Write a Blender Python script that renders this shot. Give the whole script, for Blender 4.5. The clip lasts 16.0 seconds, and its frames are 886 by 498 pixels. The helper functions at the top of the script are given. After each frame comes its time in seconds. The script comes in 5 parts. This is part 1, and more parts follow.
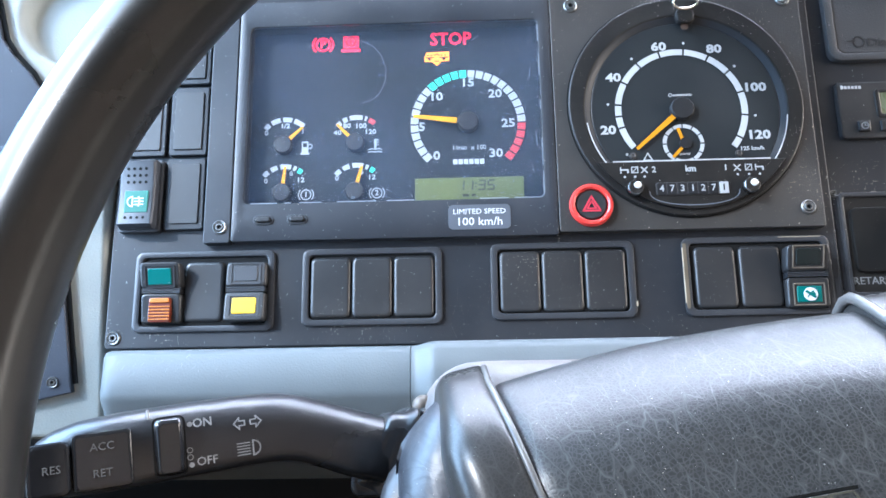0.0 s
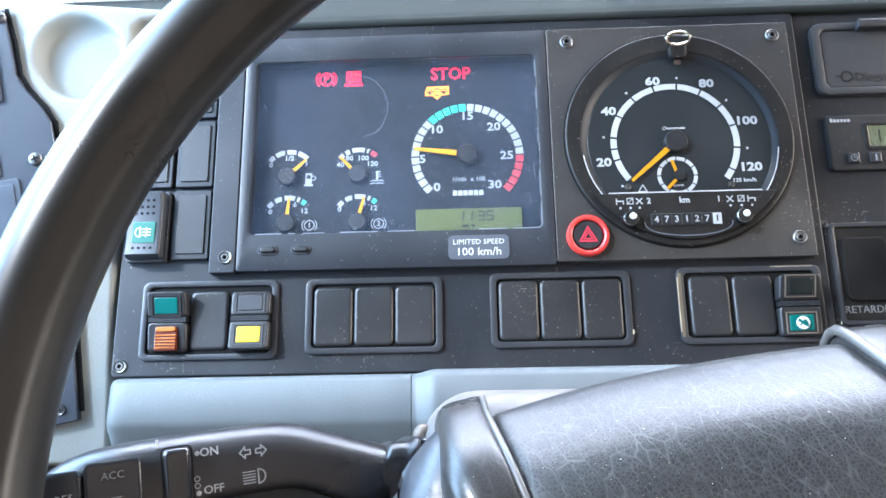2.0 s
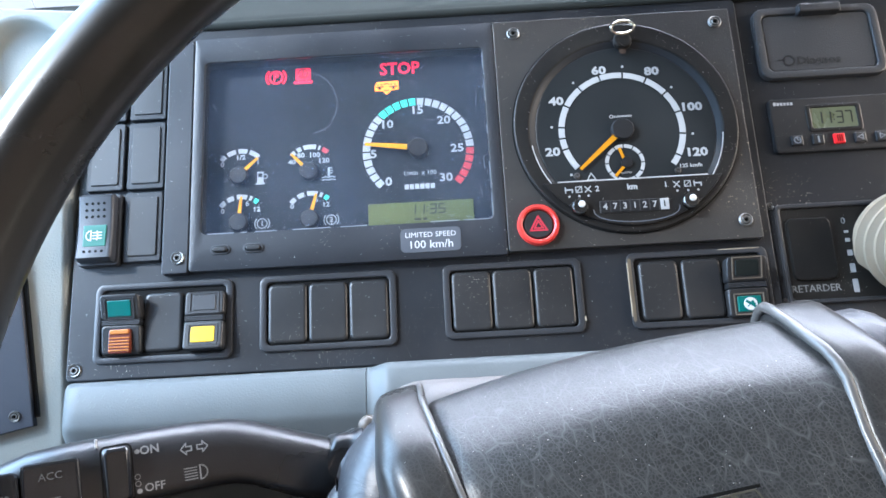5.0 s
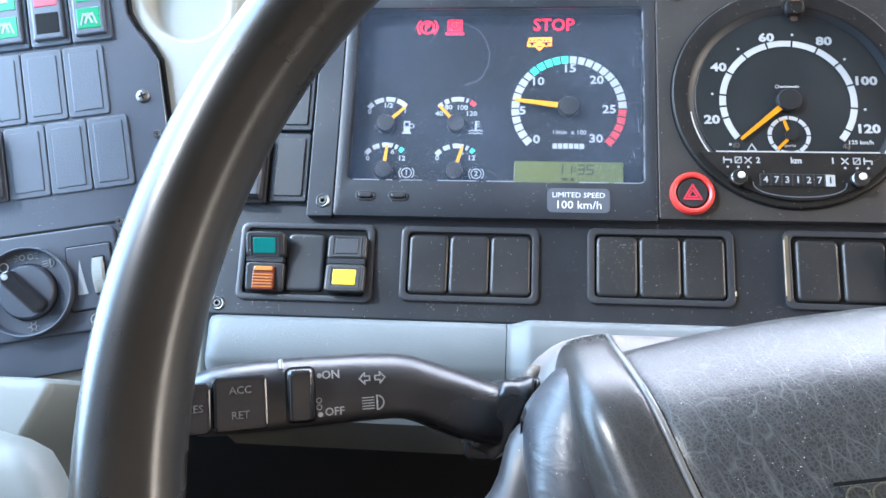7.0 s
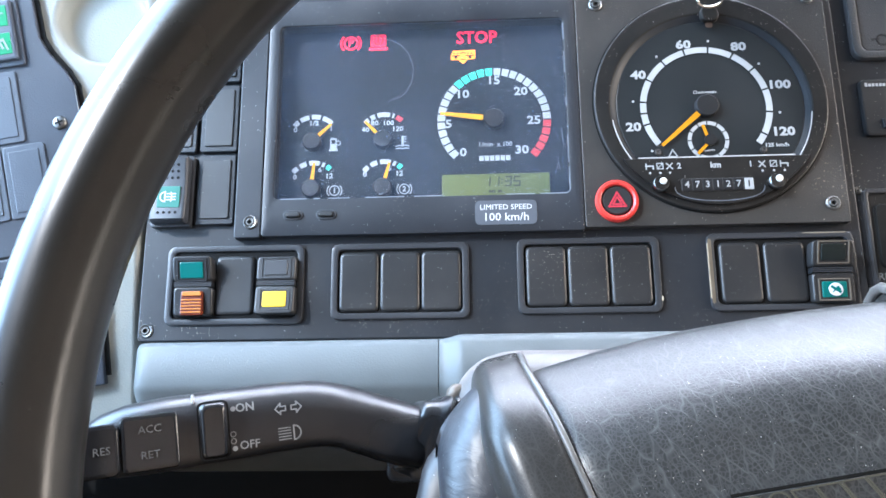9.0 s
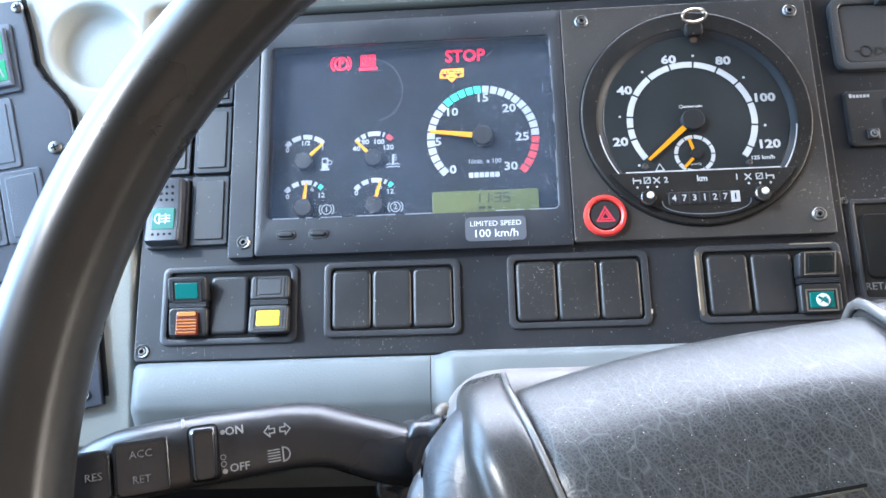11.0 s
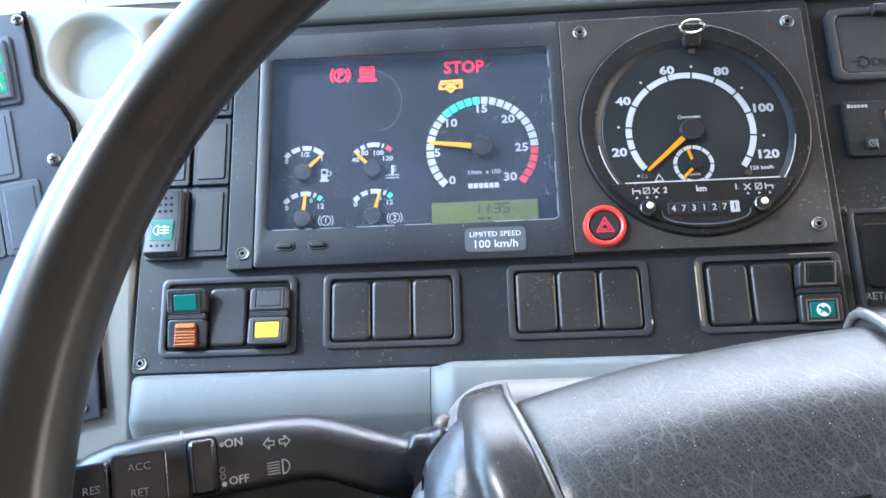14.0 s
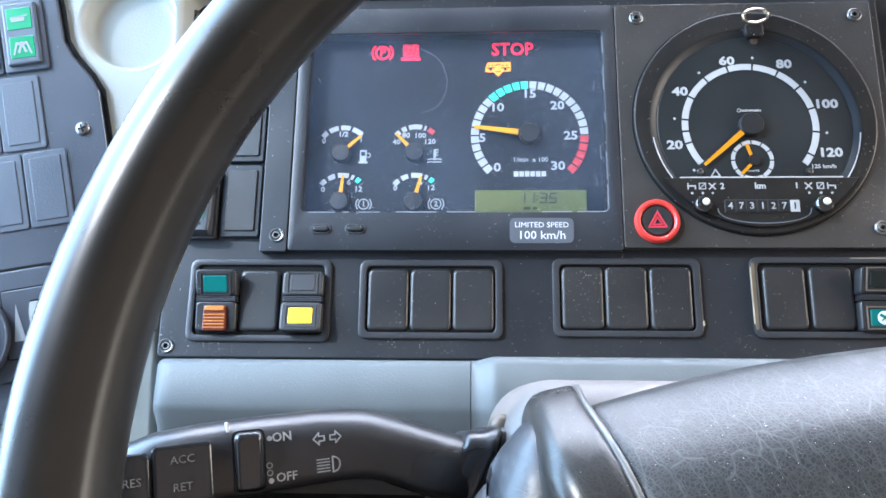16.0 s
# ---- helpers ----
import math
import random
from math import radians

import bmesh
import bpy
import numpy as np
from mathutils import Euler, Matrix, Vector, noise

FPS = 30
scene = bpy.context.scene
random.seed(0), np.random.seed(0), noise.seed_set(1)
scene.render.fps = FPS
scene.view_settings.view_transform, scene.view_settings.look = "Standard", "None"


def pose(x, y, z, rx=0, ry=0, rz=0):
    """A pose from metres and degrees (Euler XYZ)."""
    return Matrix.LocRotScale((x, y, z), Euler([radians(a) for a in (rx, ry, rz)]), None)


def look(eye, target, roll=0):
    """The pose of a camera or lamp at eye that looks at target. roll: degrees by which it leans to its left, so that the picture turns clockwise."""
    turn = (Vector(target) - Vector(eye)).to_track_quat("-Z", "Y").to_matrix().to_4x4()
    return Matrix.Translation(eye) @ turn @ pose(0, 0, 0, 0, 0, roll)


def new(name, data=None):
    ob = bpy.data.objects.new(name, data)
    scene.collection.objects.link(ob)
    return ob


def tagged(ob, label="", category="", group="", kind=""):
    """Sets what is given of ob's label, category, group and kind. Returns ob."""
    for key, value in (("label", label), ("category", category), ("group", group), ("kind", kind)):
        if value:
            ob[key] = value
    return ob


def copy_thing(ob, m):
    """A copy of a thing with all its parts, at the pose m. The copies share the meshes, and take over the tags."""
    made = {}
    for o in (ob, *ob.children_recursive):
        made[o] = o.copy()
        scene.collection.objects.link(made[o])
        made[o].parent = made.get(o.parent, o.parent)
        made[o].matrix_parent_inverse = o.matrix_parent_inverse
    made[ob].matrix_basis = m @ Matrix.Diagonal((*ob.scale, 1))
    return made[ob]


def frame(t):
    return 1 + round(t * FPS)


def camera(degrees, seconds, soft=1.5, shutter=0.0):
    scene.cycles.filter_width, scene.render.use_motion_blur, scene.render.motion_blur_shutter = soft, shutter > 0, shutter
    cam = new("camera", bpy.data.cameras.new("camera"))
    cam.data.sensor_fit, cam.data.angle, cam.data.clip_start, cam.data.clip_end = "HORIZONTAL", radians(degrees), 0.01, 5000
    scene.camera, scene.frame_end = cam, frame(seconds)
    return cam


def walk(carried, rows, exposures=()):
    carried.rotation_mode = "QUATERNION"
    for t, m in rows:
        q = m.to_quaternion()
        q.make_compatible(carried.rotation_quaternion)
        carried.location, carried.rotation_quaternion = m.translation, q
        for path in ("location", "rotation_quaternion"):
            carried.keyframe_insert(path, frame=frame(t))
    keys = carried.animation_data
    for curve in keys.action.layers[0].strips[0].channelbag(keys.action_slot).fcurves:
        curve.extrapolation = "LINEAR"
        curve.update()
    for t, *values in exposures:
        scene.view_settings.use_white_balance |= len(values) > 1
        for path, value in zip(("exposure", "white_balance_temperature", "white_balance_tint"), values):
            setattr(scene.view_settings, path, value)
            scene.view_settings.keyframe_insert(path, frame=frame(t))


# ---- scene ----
# ---------------------------------------------------------------- camera
# The dashboard has its own axes: x to the right, z up along the instrument panel, y into it.
# DASH sets it in the cab, leaning back from upright.
DASH = pose(0, 0, 2.15, -35, 0, 0)
LENS = 61.3
cam = camera(LENS, 16.0, soft=1.6)
# seconds, eye in dash axes, yaw, pitch, roll
PATH = [
    (0, -0.0651, -0.4154, -0.2418, 2.00, 12.49, -0.82),
    (0.5, -0.0678, -0.4152, -0.2415, 1.89, 12.56, 0.31),
    (1, -0.0652, -0.4218, -0.2418, 1.88, 13.34, -0.39),
    (1.5, -0.0627, -0.4247, -0.2424, 2.09, 13.64, -1.10),
    (2, -0.0642, -0.4261, -0.2397, 2.05, 14.18, -0.86),
    (2.5, -0.0596, -0.4287, -0.2369, 1.22, 14.98, -0.81),
    (3, -0.0573, -0.4285, -0.2379, 0.87, 15.09, -1.20),
    (3.5, -0.0530, -0.4284, -0.2391, 1.08, 15.03, -1.75),
    (4, -0.0481, -0.4297, -0.2412, 0.61, 14.78, -2.82),
    (4.2, -0.0449, -0.4290, -0.2414, 0.81, 14.49, -3.10),
    (6.3, -0.0632, -0.4278, -0.2494, 0.92, 13.79, -2.31),
    (6.5, -0.0728, -0.4284, -0.2512, 1.86, 13.76, -1.18),
    (7, -0.0937, -0.4206, -0.2560, 5.71, 12.56, 2.60),
    (7.5, -0.1004, -0.4169, -0.2558, 5.53, 11.46, 3.71),
    (8, -0.0924, -0.4209, -0.2548, 4.94, 11.74, 2.97),
    (8.5, -0.0749, -0.4199, -0.2489, 2.65, 12.36, 0.22),
    (9, -0.0747, -0.4204, -0.2478, 2.80, 12.77, -0.50),
    (9.5, -0.0727, -0.4221, -0.2482, 2.98, 12.93, -0.73),
    (10, -0.0693, -0.4233, -0.2453, 3.36, 13.13, -1.04),
    (12.5, -0.0658, -0.4291, -0.2442, 2.80, 13.79, -1.73),
    (13, -0.0657, -0.4287, -0.2440, 2.94, 14.24, -1.57),
    (13.5, -0.0664, -0.4282, -0.2438, 2.94, 14.24, -1.63),
    (14, -0.0674, -0.4256, -0.2436, 2.95, 14.18, -1.56),
    (14.5, -0.0680, -0.4249, -0.2427, 3.04, 14.05, -1.48),
    (15, -0.0695, -0.4249, -0.2425, 3.07, 13.94, -1.40),
    (15.5, -0.0717, -0.4224, -0.2418, 3.18, 13.76, -1.29),
    (16, -0.0924, -0.4078, -0.2397, 3.00, 13.46, 0.72),
]
walk(cam, [(t, DASH @ pose(x, y, z, 90 + pitch, 0, yaw) @ pose(0, 0, 0, 0, 0, roll)) for t, x, y, z, yaw, pitch, roll in PATH],
     exposures=[(0, 0.37, 5260, 10), (0.5, 0.42, 5280, 10), (2.0, 0.45, 5380, 10), (2.5, 0.21, 5400, 10), (3.0, -0.04, 5420, 10), (4.0, -0.04, 5440, 10), (6.3, 0.34, 5460, 10),
                (10.0, 0.36, 5460, 10), (12.5, 0.38, 5460, 10), (13.0, 0.34, 5460, 10), (14.0, 0.24, 5460, 10), (15.5, 0.22, 5450, 10), (16, 0.18, 5440, 10)])

# ---------------------------------------------------------------- light
world = bpy.data.worlds.new("sky")
scene.world = world
world.use_nodes = True
wn = world.node_tree.nodes
sky = wn.new("ShaderNodeTexSky")
sky.sky_type = "NISHITA"
sky.sun_disc = False
sky.sun_elevation, sky.sun_rotation = radians(44), radians(248)
world.node_tree.links.new(sky.outputs["Color"], wn["Background"].inputs["Color"])
wn["Background"].inputs["Strength"].default_value = 0.15

sun_data = bpy.data.lights.new("sun", "SUN")
sun_data.energy, sun_data.angle, sun_data.color = 4.0, radians(0.6), (1.0, 0.93, 0.82)
sun = new("sun", sun_data)
sun.matrix_world = look((-4.0, -1.6, 6.5), (0, 0, 2.2))


def window_light(name, place, target, w, h, power, colour):
    data = bpy.data.lights.new(name, "AREA")
    data.shape, data.size, data.size_y = "RECTANGLE", w, h
    data.energy, data.color = power, colour
    ob = new(name, data)
    ob.matrix_world = look(place, target)
    return ob


window_light("sky_light_left_window", (-0.62, -0.02, 2.40), (0.6, -0.05, 2.25), 0.76, 0.80, 31, (0.60, 0.81, 1.0))
window_light("sky_light_windscreen_high", (0.5, 0.545, 2.92), (0.45, -0.555, 2.36), 2.3, 0.48, 58, (1.0, 0.97, 0.985))
window_light("sky_light_windscreen_low", (0.5, 0.655, 2.50), (0.45, -0.445, 1.94), 2.3, 0.46, 14, (0.98, 0.96, 0.99))
# Added warm fill lamp, standing for light bounced around inside the cab.
window_light("warm_fill_right_window", (1.78, -0.30, 2.59), (0.4, -0.2, 2.3), 1.25, 0.76, 54, (1.0, 0.79, 0.57))


# ---------------------------------------------------------------- materials
def material(name, colour, rough=0.5, metal=0.0, vary=0.15, grain=0.0, grain_scale=1200.0, specks=0.0, spec=0.5,
             speck_colour=(0.55, 0.55, 0.55), emit=0.0, coat=0.0, blotch=18.0):
    """Paint or plastic with blotches, fine grain relief and, if asked, dust specks."""
    m = bpy.data.materials.new(name)
    m.use_nodes = True
    n, ln = m.node_tree.nodes, m.node_tree.links
    b = n["Principled BSDF"]
    b.inputs["Roughness"].default_value = rough
    b.inputs["Metallic"].default_value = metal
    b.inputs["Specular IOR Level"].default_value = spec
    b.inputs["Coat Weight"].default_value = coat
    co = n.new("ShaderNodeNewGeometry")
    big = n.new("ShaderNodeTexNoise")
    big.inputs["Scale"].default_value = blotch
    big.inputs["Detail"].default_value = 6
    ln.new(co.outputs["Position"], big.inputs["Vector"])
    ramp = n.new("ShaderNodeMix")
    ramp.data_type = "RGBA"
    ramp.inputs["A"].default_value = (*[c * (1 - vary) for c in colour], 1)
    ramp.inputs["B"].default_value = (*[min(1, c * (1 + vary)) for c in colour], 1)
    ln.new(big.outputs["Fac"], ramp.inputs["Factor"])
    out = ramp.outputs["Result"]
    rr = n.new("ShaderNodeMapRange")
    rr.inputs["From Min"].default_value, rr.inputs["From Max"].default_value = 0.3, 0.7
    rr.inputs["To Min"].default_value, rr.inputs["To Max"].default_value = rough * 0.85, min(1, rough * 1.2)
    ln.new(big.outputs["Fac"], rr.inputs["Value"])
    ln.new(rr.outputs["Result"], b.inputs["Roughness"])
    if specks:
        v = n.new("ShaderNodeTexVoronoi")
        v.inputs["Scale"].default_value = 560
        v.inputs["Randomness"].default_value = 1.0
        ln.new(co.outputs["Position"], v.inputs["Vector"])
        chance = n.new("ShaderNodeSeparateColor")
        ln.new(v.outputs["Color"], chance.inputs["Color"])
        few = n.new("ShaderNodeMath")
        few.operation = "POWER"
        few.inputs[1].default_value = 3.6
        ln.new(chance.outputs["Red"], few.inputs[0])
        size = n.new("ShaderNodeMapRange")
        size.inputs["To Max"].default_value = 0.115 * specks
        ln.new(few.outputs[0], size.inputs["Value"])
        lt = n.new("ShaderNodeMath")
        lt.operation = "LESS_THAN"
        ln.new(v.outputs["Distance"], lt.inputs[0])
        ln.new(size.outputs["Result"], lt.inputs[1])
        dust = n.new("ShaderNodeMix")
        dust.data_type = "RGBA"
        dust.inputs["B"].default_value = (*speck_colour, 1)
        ln.new(lt.outputs[0], dust.inputs["Factor"])
        ln.new(out, dust.inputs["A"])
        out = dust.outputs["Result"]
        # finer dust that lies in patches
        fine = n.new("ShaderNodeTexVoronoi")
        fine.inputs["Scale"].default_value = 1150
        ln.new(co.outputs["Position"], fine.inputs["Vector"])
        fine_chance = n.new("ShaderNodeSeparateColor")
        ln.new(fine.outputs["Color"], fine_chance.inputs["Color"])
        fine_few, fine_size, fine_hit = [n.new("ShaderNodeMath") for k in range(3)]
        fine_few.operation, fine_size.operation, fine_hit.operation = "POWER", "MULTIPLY", "LESS_THAN"
        fine_few.inputs[1].default_value = 5.0
        lies = n.new("ShaderNodeTexNoise")
        lies.inputs["Scale"].default_value, lies.inputs["Detail"].default_value = 26, 3
        ln.new(co.outputs["Position"], lies.inputs["Vector"])
        where = n.new("ShaderNodeMapRange")
        where.inputs["From Min"].default_value, where.inputs["From Max"].default_value = 0.42, 0.72
        where.inputs["To Max"].default_value = 0.40 * specks
        ln.new(lies.outputs["Fac"], where.inputs["Value"])
        ln.new(fine_chance.outputs["Green"], fine_few.inputs[0])
        ln.new(fine_few.outputs[0], fine_size.inputs[0])
        ln.new(where.outputs["Result"], fine_size.inputs[1])
        ln.new(fine.outputs["Distance"], fine_hit.inputs[0])
        ln.new(fine_size.outputs[0], fine_hit.inputs[1])
        powder = n.new("ShaderNodeMix")
        powder.data_type = "RGBA"
        powder.inputs["B"].default_value = (*[0.7 * c * w for c, w in zip(speck_colour, (1.0, 0.9, 0.78))], 1)
        ln.new(fine_hit.outputs[0], powder.inputs["Factor"])
        ln.new(out, powder.inputs["A"])
        out = powder.outputs["Result"]
        # a thin uneven film of dust
        smear = n.new("ShaderNodeTexNoise")
        smear.inputs["Scale"].default_value = 11
        smear.inputs["Detail"].default_value = 8
        smear.inputs["Roughness"].default_value = 0.7
        ln.new(co.outputs["Position"], smear.inputs["Vector"])
        film = n.new("ShaderNodeMapRange")
        film.inputs["From Min"].default_value, film.inputs["From Max"].default_value = 0.45, 0.75
        film.inputs["To Max"].default_value = 0.16 * specks
        ln.new(smear.outputs["Fac"], film.inputs["Value"])
        veil = n.new("ShaderNodeMix")
        veil.data_type = "RGBA"
        veil.inputs["B"].default_value = (0.10, 0.086, 0.072, 1)
        ln.new(film.outputs["Result"], veil.inputs["Factor"])
        ln.new(out, veil.inputs["A"])
        out = veil.outputs["Result"]
    ln.new(out, b.inputs["Base Color"])
    if emit:
        b.inputs["Emission Color"].default_value = (*colour, 1)
        b.inputs["Emission Strength"].default_value = emit
    if grain:
        g = n.new("ShaderNodeTexNoise")
        g.inputs["Scale"].default_value = grain_scale
        g.inputs["Detail"].default_value = 2
        ln.new(co.outputs["Position"], g.inputs["Vector"])
        bump = n.new("ShaderNodeBump")
        bump.inputs["Strength"].default_value = grain
        bump.inputs["Distance"].default_value = 0.0004
        ln.new(g.outputs["Fac"], bump.inputs["Height"])
        ln.new(bump.outputs["Normal"], b.inputs["Normal"])
    return m


def leather(name, colour, rough, scale, strength, crease_pale=1.0, spec=0.5):
    """Grained leather: a fine pebbled net and sparse long worn creases, running aslant; light they catch is put into
    their colour.
    """
    m = material(name, colour, rough, vary=0.2, spec=spec, specks=0.85, speck_colour=(0.4, 0.4, 0.4))
    n, ln = m.node_tree.nodes, m.node_tree.links
    b = n["Principled BSDF"]
    co = n.new("ShaderNodeTexCoord")
    warp = n.new("ShaderNodeTexNoise")
    warp.inputs["Scale"].default_value = scale * 0.3
    warp.inputs["Detail"].default_value = 1
    ln.new(co.outputs["Object"], warp.inputs["Vector"])
    add = n.new("ShaderNodeMix")
    add.data_type, add.blend_type = "RGBA", "LINEAR_LIGHT"
    add.inputs["Factor"].default_value = 0.8 / scale
    ln.new(co.outputs["Object"], add.inputs["A"])
    ln.new(warp.outputs["Color"], add.inputs["B"])
    spin = n.new("ShaderNodeMapping")
    spin.inputs["Rotation"].default_value = (0, radians(20), 0)
    lay = n.new("ShaderNodeMapping")
    lay.inputs["Scale"].default_value = (1.0, 0.3, 0.26)
    ln.new(add.outputs["Result"], spin.inputs["Vector"])
    ln.new(spin.outputs["Vector"], lay.inputs["Vector"])
    nets = []
    for where, size in ((lay.outputs["Vector"], scale * 0.27), (add.outputs["Result"], scale)):
        cells = n.new("ShaderNodeTexVoronoi")
        cells.feature = "DISTANCE_TO_EDGE"
        cells.inputs["Scale"].default_value = size
        ln.new(where, cells.inputs["Vector"])
        nets.append(cells.outputs["Distance"])
    nearest = nets[0]
    line = n.new("ShaderNodeMapRange")
    line.inputs["From Max"].default_value = 0.047
    line.inputs["To Min"].default_value, line.inputs["To Max"].default_value = 1.0, 0.0
    ln.new(nearest, line.inputs["Value"])
    fine = n.new("ShaderNodeMapRange")
    fine.inputs["From Max"].default_value = 0.21
    fine.inputs["To Min"].default_value, fine.inputs["To Max"].default_value = 0.62, 0.0
    ln.new(nets[1], fine.inputs["Value"])
    both = n.new("ShaderNodeMath")
    both.operation = "MAXIMUM"
    ln.new(line.outputs["Result"], both.inputs[0])
    ln.new(fine.outputs["Result"], both.inputs[1])
    # some creases are paler than others: wear, and caught light put into the colour
    patch = n.new("ShaderNodeTexNoise")
    patch.inputs["Scale"].default_value, patch.inputs["Detail"].default_value = 300, 2
    ln.new(co.outputs["Object"], patch.inputs["Vector"])
    some = n.new("ShaderNodeMapRange")
    some.inputs["From Min"].default_value, some.inputs["From Max"].default_value = 0.30, 0.60
    some.inputs["To Min"].default_value, some.inputs["To Max"].default_value = crease_pale * 0.55, crease_pale
    ln.new(patch.outputs["Fac"], some.inputs["Value"])
    amount = n.new("ShaderNodeMath")
    amount.operation = "MULTIPLY"
    ln.new(both.outputs[0], amount.inputs[0])
    ln.new(some.outputs["Result"], amount.inputs[1])
    pale = n.new("ShaderNodeMix")
    pale.data_type = "RGBA"
    pale.inputs["B"].default_value = (*[c * 1.6 + 0.034 for c in colour], 1)
    ln.new(b.inputs["Base Color"].links[0].from_socket, pale.inputs["A"])
    ln.new(amount.outputs[0], pale.inputs["Factor"])
    ln.new(pale.outputs["Result"], b.inputs["Base Color"])
    bump = n.new("ShaderNodeBump")
    bump.inputs["Strength"].default_value = strength
    bump.inputs["Distance"].default_value = 0.0002
    ln.new(amount.outputs[0], bump.inputs["Height"])
    bump.invert = True
    ln.new(bump.outputs["Normal"], b.inputs["Normal"])
    return m


def clear(name, tint=(1, 1, 1), rough=0.0):
    m = bpy.data.materials.new(name)
    m.use_nodes = True
    b = m.node_tree.nodes["Principled BSDF"]
    b.inputs["Base Color"].default_value = (*tint, 1)
    b.inputs["Roughness"].default_value = rough
    b.inputs["Transmission Weight"].default_value = 1.0
    b.inputs["IOR"].default_value = 1.45
    return m


PANEL = material("black_panel_plastic", (0.0112, 0.0130, 0.0166), 0.42, grain=0.1, spec=0.40, specks=1.0, vary=0.3)
PLATE = material("black_plate_plastic", (0.0135, 0.0155, 0.020), 0.43, grain=0.2, spec=0.42, specks=0.95, vary=0.3)
SWITCH = material("switch_plastic", (0.0125, 0.0128, 0.0138), 0.41, grain=0.1, specks=0.95, vary=0.25)
FRAME = material("switch_frame_plastic", (0.024, 0.0255, 0.029), 0.36, grain=0.12, specks=0.6, vary=0.25)
CAP_BLACK = material("smooth_black_cap", (0.007, 0.007, 0.0068), 0.30, spec=0.3, specks=0.5, vary=0.3)
GLOSS = material("gloss_black", (0.010, 0.0095, 0.009), 0.34, spec=0.35, specks=0.8, vary=0.3)
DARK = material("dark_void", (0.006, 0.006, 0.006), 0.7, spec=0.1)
FACE = material("dial_black", (0.0070, 0.0092, 0.0135), 0.6, spec=0.15, vary=0.15)
TACHO_FACE = material("tachograph_dial_black", (0.0105, 0.0125, 0.0140), 0.42, spec=0.3, vary=0.2)
NEEDLE_HUB = material("needle_cap_black", (0.008, 0.008, 0.009), 0.5, spec=0.25)
# Left panel and left blanks carry the skylight's blue in their base colour.
LEFT_PANEL = material("left_panel_plastic", (0.023, 0.028, 0.040), 0.45, grain=0.25, specks=0.6, vary=0.25)
FOG_CAP = material("dimpled_switch_plastic", (0.026, 0.029, 0.035), 0.45, grain=0.3, specks=0.3, vary=0.2)
LEFT_BLANK = material("left_blank_plastic", (0.046, 0.055, 0.072), 0.45, grain=0.35, specks=0.2, vary=0.2)
GREY_PALE = material("pale_grey_trim_plastic", (0.27, 0.29, 0.275), 0.5, grain=0.5, grain_scale=900, vary=0.08)
GREY_WORN = material("scuffed_grey_plastic", (0.092, 0.103, 0.106), 0.58, grain=0.22, grain_scale=900, vary=0.14, specks=0.35, blotch=40)
KNOB_DARK = material("dark_knob_metal", (0.16, 0.155, 0.15), 0.25, metal=1.0, vary=0.2)
# Two tones for painted glare on a switch frame; the first also colours a chip.
GLINT_CHIP = material("glint_and_chip_pale", (0.34, 0.29, 0.21), 0.4, vary=0.5, blotch=90)
SHEEN_BROWN = material("brown_sheen_paint", (0.10, 0.080, 0.054), 0.32, vary=0.5, blotch=110)
GREY_DARK = material("grey_cowl_plastic", (0.032, 0.0345, 0.032), 1.0, spec=0.0, grain=0.1, grain_scale=900, vary=0.08)
CREAM = material("pale_column_plastic", (0.112, 0.097, 0.088), 0.5, grain=0.3, vary=0.1)
RIM = material("rim_rubber", (0.0105, 0.0098, 0.0082), 0.27, spec=0.46, grain=0.05, grain_scale=1600, vary=0.3, blotch=30)
STALK = material("stalk_plastic", (0.012, 0.012, 0.013), 0.30, grain=0.14, grain_scale=1800, vary=0.25)
STALK_GLOSS = material("stalk_button_plastic", (0.010, 0.010, 0.011), 0.15, spec=0.5, vary=0.3)
PRINT_WORN = material("rubbed_grey_print", (0.075, 0.075, 0.075), 0.6, vary=0.5, blotch=260)
PRINT_GREY = material("dulled_white_print", (0.20, 0.20, 0.20), 0.6, vary=0.3, blotch=200)
PAD = leather("pad_leather", (0.0175, 0.0185, 0.0185), 0.32, 780, 0.20, 0.95, 0.30)
STRIP = leather("strip_leather", (0.014, 0.0135, 0.0125), 0.29, 820, 0.12, 0.5, 0.36)
SPOKE = leather("wrinkled_spoke_leather", (0.015, 0.017, 0.022), 0.38, 420, 0.04, 0.15, 0.55)
SPOKE_ARM = leather("smooth_spoke_leather", (0.016, 0.016, 0.018), 0.42, 420, 0.05, 0.1, 0.5)
sn, sl = SPOKE.node_tree.nodes, SPOKE.node_tree.links
fold_co = sn.new("ShaderNodeTexCoord")
fold_lay = sn.new("ShaderNodeMapping")
fold_lay.inputs["Rotation"].default_value = (0, radians(-38), 0)
fold_squeeze = sn.new("ShaderNodeMapping")
fold_squeeze.inputs["Scale"].default_value = (0.45, 0.7, 1.0)
folds = sn.new("ShaderNodeTexNoise")
folds.inputs["Scale"].default_value, folds.inputs["Detail"].default_value, folds.inputs["Distortion"].default_value = 125, 4, 1.0
fold_bump = sn.new("ShaderNodeBump")
fold_bump.inputs["Strength"].default_value, fold_bump.inputs["Distance"].default_value = 0.36, 0.0015
sl.new(fold_co.outputs["Object"], fold_lay.inputs["Vector"])
sl.new(fold_lay.outputs["Vector"], fold_squeeze.inputs["Vector"])
sl.new(fold_squeeze.outputs["Vector"], folds.inputs["Vector"])
